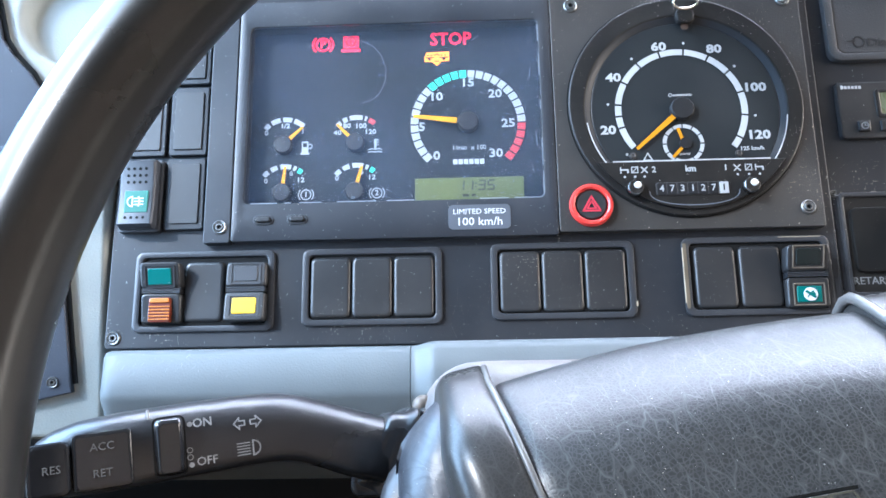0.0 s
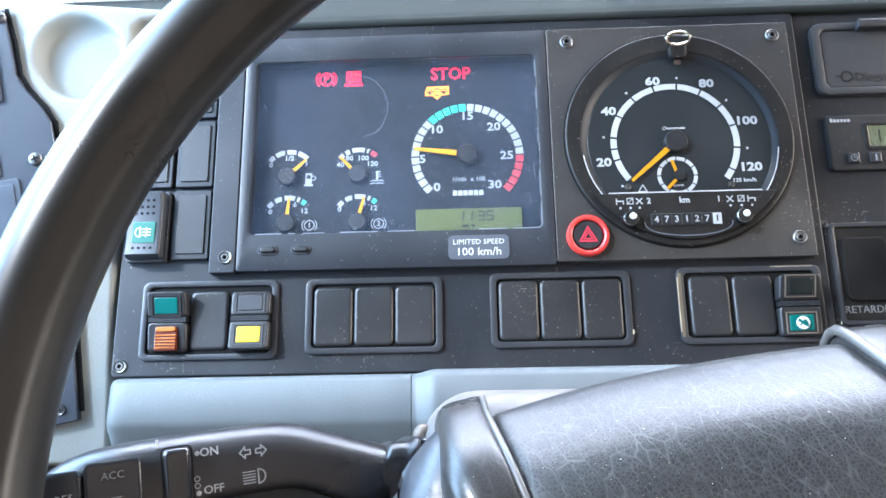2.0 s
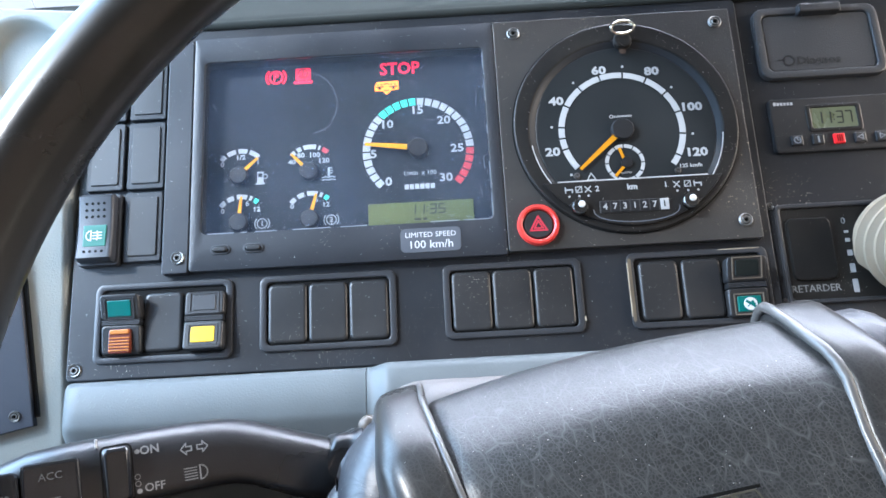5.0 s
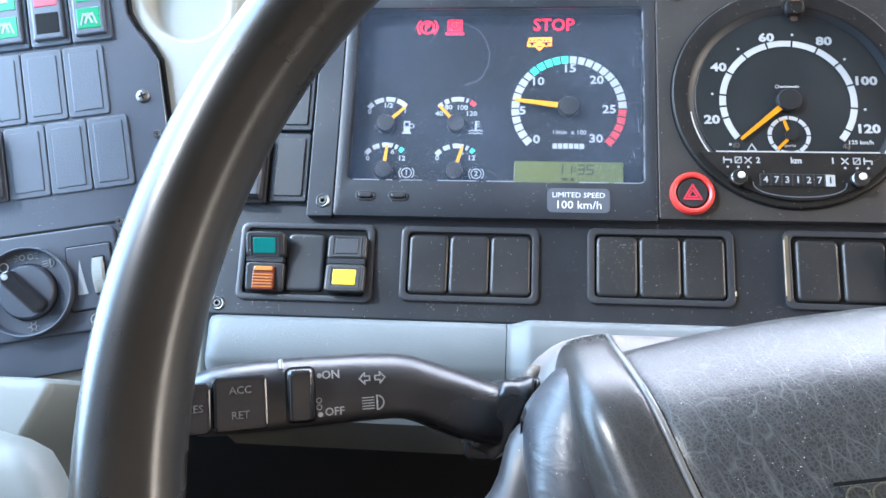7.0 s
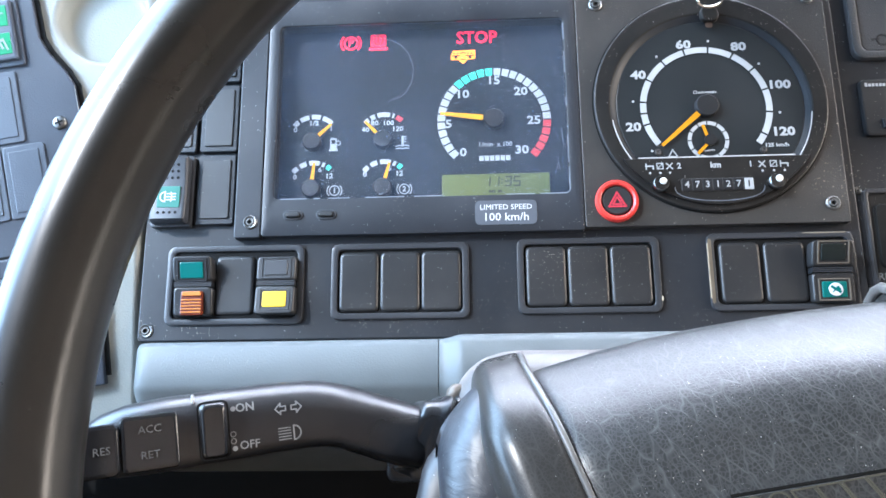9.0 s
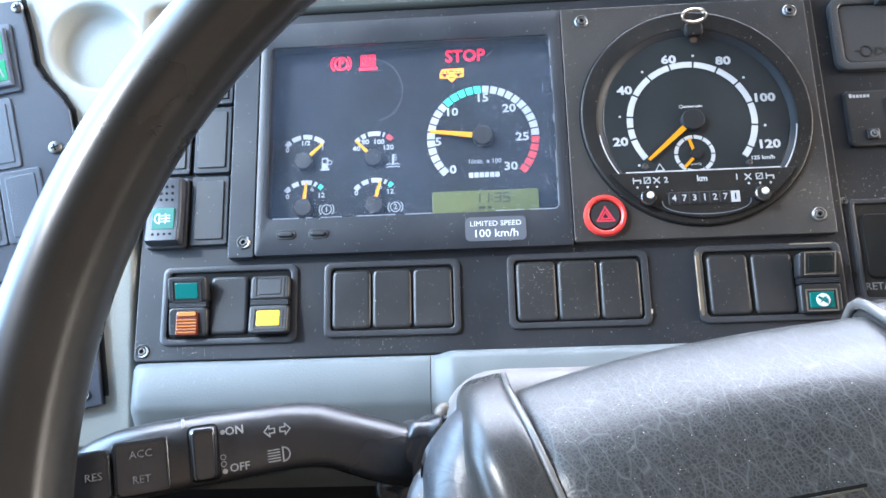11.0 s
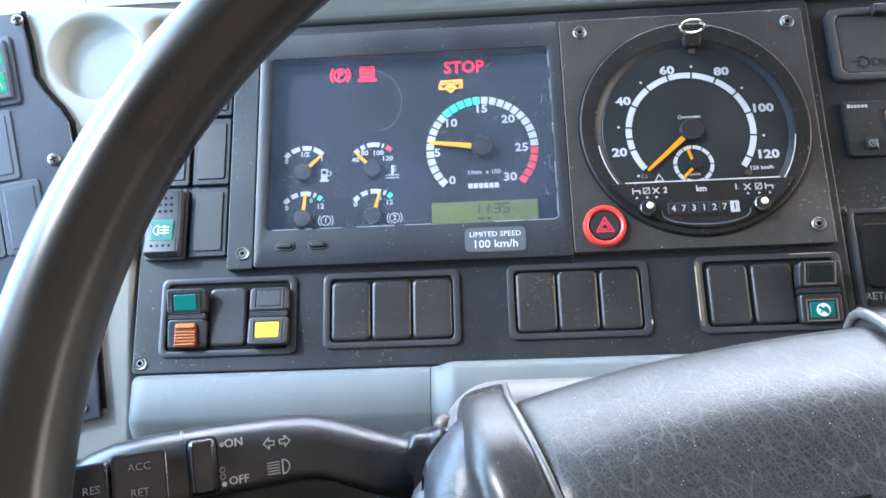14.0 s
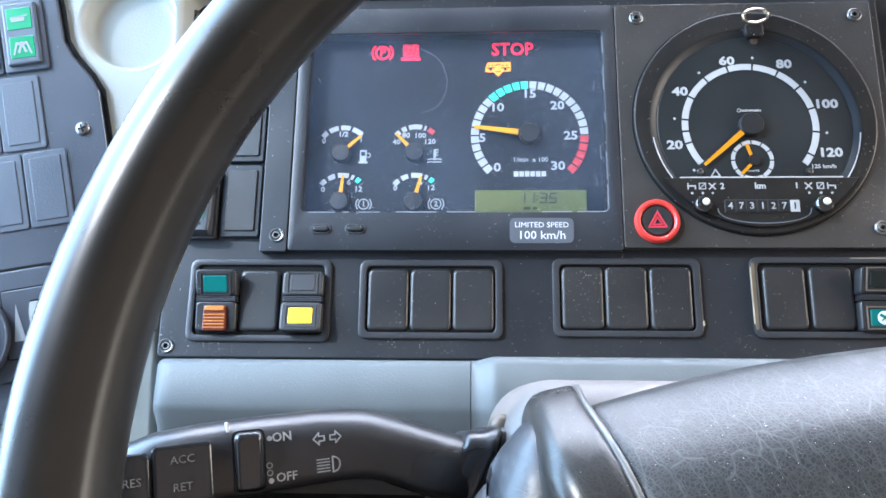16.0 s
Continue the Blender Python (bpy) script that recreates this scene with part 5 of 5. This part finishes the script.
lamp = thing("lamp_switch_unit", "black rotary lamp switch with white symbols and thumb wheel", "lamp switch", DASH @ LP)
plate = part("plate", slab(B(), -110, 18.5, -171.5, -110.5, -2.4, 1, 5, 1.0), LEFT_PANEL, lamp, smooth=True)
KX, KZ = -33.5, -144.0
part("dial_ring", lathe(B(), KX, KZ, [(26.4, -2.0), (26.2, -7.2), (25.7, -7.8), (25.1, -7.6), (24.6, -5.0), (24.0, -3.4), (18.5, -3.1), (16.4, -3.0), (16.2, -1.0)], 56, cap=False), LEFT_PANEL, lamp, smooth=True)
knob = part("knob", lathe(B(), KX, KZ, [(16.2, -1.6), (15.8, -6), (14.6, -7.2), (2, -7.4)], 48), LEFT_PANEL, lamp, smooth=True)
bm = B()
slab(bm, -15.4, 15.4, -4.6, 4.6, -12.6, -6, 3.6, 1.2)
bmesh.ops.rotate(bm, cent=(0, 0, 0), matrix=Matrix.Rotation(radians(50), 3, "Y"), verts=bm.verts)
bmesh.ops.translate(bm, vec=(KX, 0, KZ), verts=bm.verts)
grip = part("grip", bm, STALK_GLOSS, knob, smooth=True)
part("pointer_dot", lathe(B(), KX - 8.0, KZ + 9.5, [(1.7, -12.2), (1.7, -12.9), (0.3, -13.0)], 14), PRINT, grip)
part("off_symbol", circle_line(B(), KX - 12.4, KZ + 16.2, 2.5, 0.5, -3.6, 16), PRINT_DIM, lamp)
bm = B()
for s in (-1, 1):
    circle_line(bm, KX + 0.8 + 2.4 * s, KZ + 20.5, 1.5, 0.5, -3.6, 10)
    for k in (-1, 0, 1):
        stroke(bm, [(KX + 0.8 + 4.8 * s, KZ + 20.5 + 1.2 * k), (KX + 0.8 + 6.6 * s, KZ + 20.5 + 1.9 * k)], 0.35, -3.6)
part("side_light_symbol", bm, PRINT_FAINT, lamp)
bm = B()
circle_line(bm, KX + 14.0, KZ + 15.2, 2.3, 0.5, -3.6, 12, 0, 180)
stroke(bm, [(KX + 14.0, KZ + 17.5), (KX + 14.0, KZ + 12.9)], 0.5, -3.6)
for k in (-1, 0, 1):
    stroke(bm, [(KX + 9.6, KZ + 15.0 + 1.5 * k), (KX + 12.8, KZ + 15.4 + 1.5 * k)], 0.4, -3.6)
part("headlamp_symbol", bm, PRINT_FAINT, lamp)
bm = B()
circle_line(bm, KX + 1.0, KZ - 20.4, 1.5, 0.45, -3.6, 12)
for a in range(0, 360, 60):
    stroke(bm, [(KX + 1 + 2.2 * math.cos(radians(a)), KZ - 20.4 + 2.2 * math.sin(radians(a))), (KX + 1 + 3.1 * math.cos(radians(a)), KZ - 20.4 + 3.1 * math.sin(radians(a)))], 0.35, -3.6)
part("dimming_symbol", bm, PRINT_FAINT, lamp)
part("ring_line", lathe(B(), KX, KZ, [(26.1, -7.4), (25.8, -8.0), (25.5, -8.0), (25.2, -7.7)], 64, cap=False), LEFT_BLANK, lamp, "pale rim of the dial", smooth=True)
part("knob_gap", lathe(B(), KX, KZ, [(16.9, -2.6), (16.5, -3.4), (16.0, -2.6)], 48, cap=False), DARK, lamp)
part("wheel_plate", slab(B(), -10.2, 15.0, -159, -121.6, -3.6, -1, 1.0, 0.6), LEFT_PANEL, lamp)
part("wheel_plate_gap", ring_slab(B(), (-11.0, 15.8, -159.8, -120.8), (-10.3, 15.1, -159.1, -121.5), -2.7, -1, 1.6, 1.0, 0.1), DARK, lamp)
part("wheel_slot", slab(B(), 4.8, 11.8, -151.5, -128.5, -3.75, -3, 0.8, 0.05), DARK, lamp)
bm = B()
loft(bm, [level([(-3.0, -129.6), (-5.6, -150), (0.4, -150)], y) for y in (-3.5, -3.9)])
part("dimmer_wedge", bm, PRINT, lamp)
bm = B()
lathe_pts = []
for k in range(28):
    a = radians(-70 + 140 * k / 27)
    lathe_pts.append((-3.5 - 5.5 * math.cos(a), -140 + 11 * math.sin(a)))
loft(bm, [[(x, y, z) for y, z in lathe_pts] + [(x, -2, -151), (x, -2, -129)][::1] for x in (5.6, 11.0)])
for k in range(18):
    a = radians(-60 + 120 * k / 17)
    y, z = -3.5 - 5.7 * math.cos(a), -140 + 11.3 * math.sin(a)
    slab(bm, 5.4, 11.2, z - 0.25, z + 0.25, y - 0.2, y + 1, 0.1, 0.05, 1)
part("thumb_wheel", bm, GREY_PALE, lamp, "ribbed pale thumb wheel")
bm = B()
circle_line(bm, 2.6, -165.4, 3.0, 0.5, -2.5, 18)
stroke(bm, [(2.0, -163.6), (3.6, -164.6), (2.0, -165.6), (3.6, -166.6), (2.0, -167.4)], 0.45, -2.5)
part("heater_mark", bm, PRINT_DIM, lamp)

# pale mouldings below the side panel, in a grey darkened for the shade there
low = thing("door_side_moulding", "pale grey rounded plastic knee moulding below the side panel", "dashboard trim", DASH)


def moulding(rows, r, back=40):
    """A rounded block from levels: height, right end, front."""
    bm = B()
    loft(bm, [[(x, y, z) for x, y in rrect(-600, xr, yf, back, r, 6)] for z, xr, yf in rows])
    return bm


part("upper_moulding", moulding([(-246.6, -324, -64), (-247.2, -319, -69), (-249, -316.6, -71), (-253, -316, -72), (-271, -322, -75), (-300, -331, -79), (-420, -350, -80)], 4.5, -18), GREY_SHADED, low, smooth=True)
part("lower_moulding", moulding([(-271.5, -344, -80), (-272.6, -332, -87), (-275.4, -318, -92), (-280, -307, -95), (-288, -300, -97), (-300, -291.5, -98), (-330, -276, -99), (-480, -205, -99)], 10, -70), GREY_SHADED, low, smooth=True)

# ---------------------------------------------------------------- steering column and stalk
col = thing("steering_column_cover", "pale cream plastic steering column cover behind the wheel", "column cover", DASH)
bm = B()
rings = []
for y, hw, zt, zb in ((20, 98, -216, -330), (-30, 97, -217, -330), (-80, 96, -219, -330), (-112, 94, -221, -328), (-122, 90, -225, -324), (-127, 80, -234, -316)):
    rings.append([(8 + x, y, z) for x, z in rrect(-hw, hw, zb, zt, 26, 8)])
loft(bm, rings)
part("cover", bm, CREAM, col, smooth=True)

stalk = thing("indicator_stalk", "black indicator and cruise stalk with white printed symbols", "stalk", DASH)
bm = B()
rings = []
# sections along the stalk: x, y of the middle, z of the middle, half height, half depth
for x, y, z, hh, hd in ((-64, -86, -257, 9, 9), (-84, -104, -257, 10, 10), (-96, -110, -256, 12.4, 11), (-104, -112, -254.2, 13.0, 12), (-116, -117, -250.8, 12.8, 12), (-126, -121, -247.6, 12.4, 12),
                        (-131, -123.5, -246.2, 12.2, 12), (-136, -126, -245.4, 12.2, 12), (-142, -128.6, -245.5, 12.4, 12), (-152, -133, -246.6, 12.7, 12), (-170, -141, -249.3, 13.0, 12), (-190, -149, -252.5, 13.0, 12),
                        (-202, -154, -254.6, 12.2, 11.5), (-209, -156.6, -256.0, 10.4, 10.4), (-213, -158.4, -256.8, 8.0, 8.4), (-215, -159, -257.2, 5.0, 5.5)):
    top = [(hd * math.cos(radians(a)), hh - min(11, hh) * (1 - math.sin(radians(a)))) for a in range(0, 181, 15)]
    low_r = min(4.5, hd * 0.8)
    foot = [(-hd + low_r * (1 - math.cos(radians(a))), -hh + low_r * (1 - math.sin(radians(a)))) for a in range(0, 91, 30)]
    sec = top + foot + [(-p, q) for p, q in reversed(foot)]
    k = math.radians(23)
    rings.append([(x - p * math.sin(k), y + p * math.cos(k), z + q) for p, q in sec])
loft(bm, rings)
arm = part("arm", bm, STALK, stalk, smooth=True)
ST = at(-146, -144.0, -247.6, 0, -7.5, 23)               # the printed front of the stalk


def on_stalk(ob):
    ob.matrix_local = ST @ ob.matrix_local
    return ob


words = (text("ON", 2.9, -14.2, 6.2, 0.2, PRINT, arm, bold=0.08), text("OFF", 2.8, -13.4, -7.0, 0.2, PRINT_GREY, arm, bold=0.04),
           text("ACC", 2.5, -46.2, 3.1, -2.5, PRINT_WORN, arm), text("RET", 2.5, -46.4, -5.4, -2.5, PRINT_WORN, arm), text("RES", 2.5, -61.4, -2.2, -3.4, PRINT_WORN, arm))
bpy.context.view_layer.update()
for ob in words:
    on_stalk(ob)
bm = B()
for s in (-1, 1):
    c = 1.1 + 2.6 * s
    stroke(bm, [(c - 1.6 * s, 4.8), (c + 0.3 * s, 4.8), (c + 0.3 * s, 6.0), (c + 2.2 * s, 4.0), (c + 0.3 * s, 2.0), (c + 0.3 * s, 3.2), (c - 1.6 * s, 3.2), (c - 1.6 * s, 4.8)], 0.45, 0.2)
lathe(bm, -18.4, 6.2, [(0.9, 0.2), (0.9, -0.1)], 10)
part("arrow_symbol", bm, PRINT, arm, m=ST)
bm = B()
circle_line(bm, 2.4, -5.0, 2.5, 0.5, 0.2, 12, 0, 180)
stroke(bm, [(2.4, -2.5), (2.4, -7.5)], 0.5, 0.2)
for k in range(5):
    stroke(bm, [(-3.0, -3.0 - 1.0 * k), (1.2, -3.0 - 1.0 * k)], 0.35, 0.2)
for k in range(2):
    circle_line(bm, -18.9, -2.6 - 2.4 * k, 0.9, 0.3, 0.2, 10)
lathe(bm, -18.6, -7.6, [(0.9, 0.2), (0.9, -0.1)], 10)
part("beam_symbol", bm, PRINT_GREY, arm, m=ST)
bm = B()
# a raised cap whose lower end slopes back
loft(bm, [[(x, y0 + (d if z > -7 else d * 0.3 + 2.6), z) for x, z in rrect(-30.0 + i, -20.6 - i, -9.6 + i * 0.4, 9.2 - i, 1.8)] for i, y0, d in ((0, 2, 0), (0, -1.6, 0), (0.5, -2.8, 0), (1.5, -3.5, 0), (1.8, -3.5, 0))])
part("slide_key", bm, STALK_GLOSS, arm, m=ST, smooth=True)
part("slide_key_gap", ring_slab(B(), (-30.7, -19.9, -10.6, 9.9), (-30.1, -20.5, -10.0, 9.3), -0.1, 1, 2.2, 1.8, 0.1), DARK, arm, m=ST)
part("cruise_key", slab(B(), -55.6, -37.0, -10.6, 8.2, -2.4, 2, 1.8, 1.3), STALK_GLOSS, arm, m=ST, smooth=True)
part("resume_key", slab(B(), -69.0, -56.0, -10.8, 6.6, -3.2, 2, 2.5, 1.4), STALK_GLOSS, arm, m=ST, smooth=True)
part("seam", slab(B(), -32.0, -31.2, 9.8, 13.0, 0.3, 8, 0.2, 0.2), PRINT_DIM, arm, m=ST)
# the rubber collar at the root: a flared ring with a foot, and a second ring behind it
def collar(stations):
    bm = B()
    k = math.radians(23)
    loft(bm, [[(x - p * math.sin(k) + 0.42 * (z + q + 252), y + p * math.cos(k), z + q) for p, q in rrect(-hd, hd, -hh, hh, 8, 6)] for x, y, z, hh, hd in stations])
    return bm


part("collar", collar([(-105, -112, -254.2, 12.6, 12), (-104, -111.6, -254.4, 13.4, 12.6), (-102.4, -111, -254.6, 13.9, 13), (-100, -110, -255, 14.3, 13.3), (-98, -109.4, -255.2, 14.9, 13.8), (-96.8, -109, -255.4, 16.0, 14.6), (-95.6, -108.6, -255.4, 16.5, 15), (-94.4, -108, -255.4, 16.2, 14.8), (-93.8, -108, -255.4, 15.2, 14)]), STALK, stalk, "black rubber collar at the root of the stalk", smooth=True)
part("collar_foot", slab(B(), -113, -98, -272.5, -258, -114, -98, 4, 2), STALK, stalk, smooth=True)
part("rear_collar", collar([(-94, -107, -253, 13.5, 12), (-93, -107, -253, 14.5, 13), (-90, -106, -253, 14.5, 13), (-89, -106, -253, 13.5, 12)]), STALK, stalk, smooth=True)
part("boss", lathe(B(), -84.5, -238.5, [(4.8, -95), (4.6, -110), (4.1, -112.2), (3.0, -113.2), (1.4, -113.7), (0.2, -113.8)], 24), SOCKET, col, "brown plastic boss on the cover", smooth=True)

# ---------------------------------------------------------------- steering wheel
WHEEL = DASH @ at(15, -224, -243.7) @ pose(0, 0, 0, -5.7, 0, -0.6) @ pose(0, 0, 0, 0, -9.8, 0)
wheel = thing("steering_wheel", "black steering wheel with a thick rim and leather-grained centre pad", "steering wheel", WHEEL)
bm = B()
n, k, rr = 160, 48, 208.9
rings = []
for i in range(n):
    a = 2 * math.pi * i / n
    sec = []
    for j in range(k):
        b = 2 * math.pi * j / k
        r = 14.4 - 0.3 * math.exp(-((b - 3.55) / 0.12) ** 2) - 0.3 * math.exp(-((b - 4.1) / 0.12) ** 2)
        sec.append(((rr + r * math.cos(b)) * math.cos(a), r * math.sin(b), (rr + r * math.cos(b)) * math.sin(a)))
    rings.append(sec)
loft(bm, rings + [rings[0]], front=False, back=False)
bmesh.ops.remove_doubles(bm, verts=bm.verts, dist=0.001)
part("rim", bm, RIM, wheel, "worn black rim", smooth=True, m=WHEEL.inverted() @ DASH @ at(13.7, -221.9, -256.5, -0.3, 0, 0))
pad_prof = [(82, 19.5), (80, 27.0), (75, 32.0), (69, 34.4), (64.5, 34.5), (60, 32.4), (54.5, 28.3), (48.5, 23.4), (42.5, 18.0), (38.2, 13.0), (34.6, 8.6), (32.2, 3.6), (30.6, -3.5), (29.2, -11), (27.2, -22), (25, -36), (24, -52), (26, -72), (34, -88), (82, -90)]


def lean(z, top=34):
    return -0.20 * (min(z, top) - 5)


def lean_right(z):
    """Offset of the strip on the other side, fitted to the camera's view; it draws in towards the foot of the pad."""
    rows = [(-96, -8.0), (-23, -8.0), (-6.6, -7.2), (5.8, -4.4), (15.7, -4.2), (23.5, -5.6), (34, -5.8), (60, -5.8)]
    for (z0, k0), (z1, k1) in zip(rows, rows[1:]):
        if z <= z1:
            return k0 + (k1 - k0) * max(0.0, z - z0) / (z1 - z0)


def bulge(x, y, z):
    k = max(0.0, abs(x) - 62.5) ** 2 * 0.16
    return (x + lean(z), y + 0.0005 * x * x * (1 if y < 60 else 0.2) + (k if y < 80 else 0), z - (0.0011 if x < 0 else 0.0007) * x * x * (1 if z > 0 else 0) - (k if z > 5 else 0))


part("centre_pad", extrude_profile(B(), pad_prof, -66, 66, 34, bulge), PAD, wheel, "grained black leather pad", smooth=True)
strip_prof = [(86, 19.5), (84, 30.0), (78, 37.0), (71, 39.9), (66, 40.0), (61, 37.6), (55, 33.2), (48.5, 28.0), (42.5, 22.6), (37.5, 17.2), (34, 12.2), (31.6, 6.6), (29.8, -1.0), (28, -10), (25, -22), (22, -36), (21, -54), (24, -76), (34, -94), (86, -96)]
for s in (-1, 1):
    bm = B()
    rings = []
    for x, sc in ((63.6, 9.0), (64.0, 5.4), (64.9, 2.8), (66.2, 1.1), (67.8, 0.4), (70, 0.3), (74, 0.5), (77, 0.6), (80, 0.9), (82.6, 1.6), (84.8, 3.0), (86.6, 5.0), (87.8, 7.6), (88.6, 11), (88.9, 15)):
        rings.append([(s * x + (lean(z, 34 - 0.75 * (x - 64)) if s < 0 else lean_right(z)), y + sc + (2.2 if s < 0 else 1.0), z - sc * 0.9 - (1.4 if s < 0 else 2.8)) for y, z in strip_prof])
    loft(bm, rings)
    strip = part("side_strip", bm, STRIP, wheel, "shiny black raised strip beside the pad", smooth=True)
    # A pale tube is added along the seam to paint the ridge's highlight.
    edge = [(s * 65.3 + (lean(z) if s < 0 else lean_right(z)), y + 3.4, z - 2.6) for y, z in strip_prof[2:17]]
    part("ridge_highlight", sweep(B(), edge, 1.15 if s < 0 else 2.0, 10, upright=Vector((1, 0, 0))), RIDGE_GLINT, strip, "pale tube painted as the highlight on the seam ridge", smooth=True)
# each spoke: a wrinkled leather boot beside the strip, and the smooth arm that comes out of it and runs down to the rim
boot_top = [(80, 30.5), (88, 30.2), (92, 28.0), (96, 24.8), (100, 21.4), (103.5, 17.6), (105.6, 13.6), (106.6, 9.0)]
for s in (-1, 1):
    bm = B()
    rings = []
    for x, zt in boot_top:
        out_by = max(0.0, (x - 92) / 15.0)
        yf = 46 + 4 * out_by + 5 * out_by ** 3
        sec = [(86, zt - 18), (83, zt - 6), (78, zt - 1.5), (72, zt), (66, zt - 0.8), (yf + 14, zt - 3.2), (yf + 9, zt - 7.2), (yf + 5, zt - 12.5), (yf + 2.2, zt - 19), (yf + 0.5, zt - 32), (yf, zt - 52), (yf + 4, zt - 74), (86, zt - 80)]
        rings.append([(s * x, y, z) for y, z in sec])
    rings.append([(s * 106.9, 66 + (y - 66) * 0.75, z - 3) for _, y, z in rings[-1]])
    loft(bm, rings)
    part("spoke_boot", bm, SPOKE, wheel, "wrinkled shiny black leather", smooth=True)
    bm = B()
    rings = []
    for x, zt in ((98, 15.0), (104, 13.2), (107, 11.4), (110, 8.8), (112.4, 5.0), (114.2, 0.4), (116.2, -4.2), (119.4, -9.0), (124, -13.4), (131, -17.6), (140, -21.6), (155, -26.5), (172, -31)):
        k = 1.0 - 0.004 * (x - 98)
        sec = [(88, -14), (86, -5), (81, -1), (75, 0), (69, -1.4), (65, -5), (62.5, -11), (61.5, -20), (61.5, -40), (64, -54), (88, -58)]
        rings.append([(s * x, 75 + (y - 75) * k, zt + z * k) for y, z in sec])
    loft(bm, rings)
    part("spoke", bm, SPOKE_ARM, wheel, smooth=True)
plaque = [(-24, -20.0), (19, -20.6), (23.6, -29.6), (-20, -29.2)]
bm = B()
loft(bm, [level(plaque, 30), level(plaque, 25.2)])
emb = part("emblem", bm, PAD, wheel, "raised plain emblem with dull gold outlines")
# Dark stroke paints the shadow line over the emblem's top edge.
part("emblem_shadow_line", stroke(B(), [(-25, -19.3), (19.8, -19.9)], 1.0, 26.0, 0.4), DARK, emb)
for k in range(6):
    x0, x1 = -23.6 + 7.1 * k, -17.2 + 7.1 * k
    if k < 2:
        pts = [(x0 + 4.2, -29.2), (x0 + 0.4, -24)] + [(x0 + 3.4 - 3.2 * math.cos(math.pi * i / 8), -23.4 + 3.0 * math.sin(math.pi * i / 8)) for i in range(9)]
    else:
        pts = [(x0 + 4.3, -29.3), (x0, -20.6), (x1, -20.7), (x1 + 4.3, -29.4)]
    part("emblem_outline", stroke(B(), pts, 0.5, 25.2, 0.25), GOLD, emb)
bm = B()
lathe(bm, 0, -40, [(50, 80), (48, 90), (44, 130), (44, 150)], 40)
part("hub", bm, SWITCH, wheel, smooth=True)

# ---------------------------------------------------------------- driver's seat behind the camera, unseen, added for its warm bounce
seat = thing("driver_seat", "unseen brown driver seat, added for warm bounced light", "seat", pose(0.03, -0.95, 1.27))
part("seat_base", slab(B(), -200, 200, 0, 330, -180, 220, 30, 10), DARK, seat)
part("cushion", slab(B(), -260, 260, 330, 470, -260, 260, 60, 40), SEAT, seat, smooth=True)
part("backrest", slab(B(), -250, 250, 440, 1150, -390, -260, 70, 40), SEAT, seat, smooth=True)
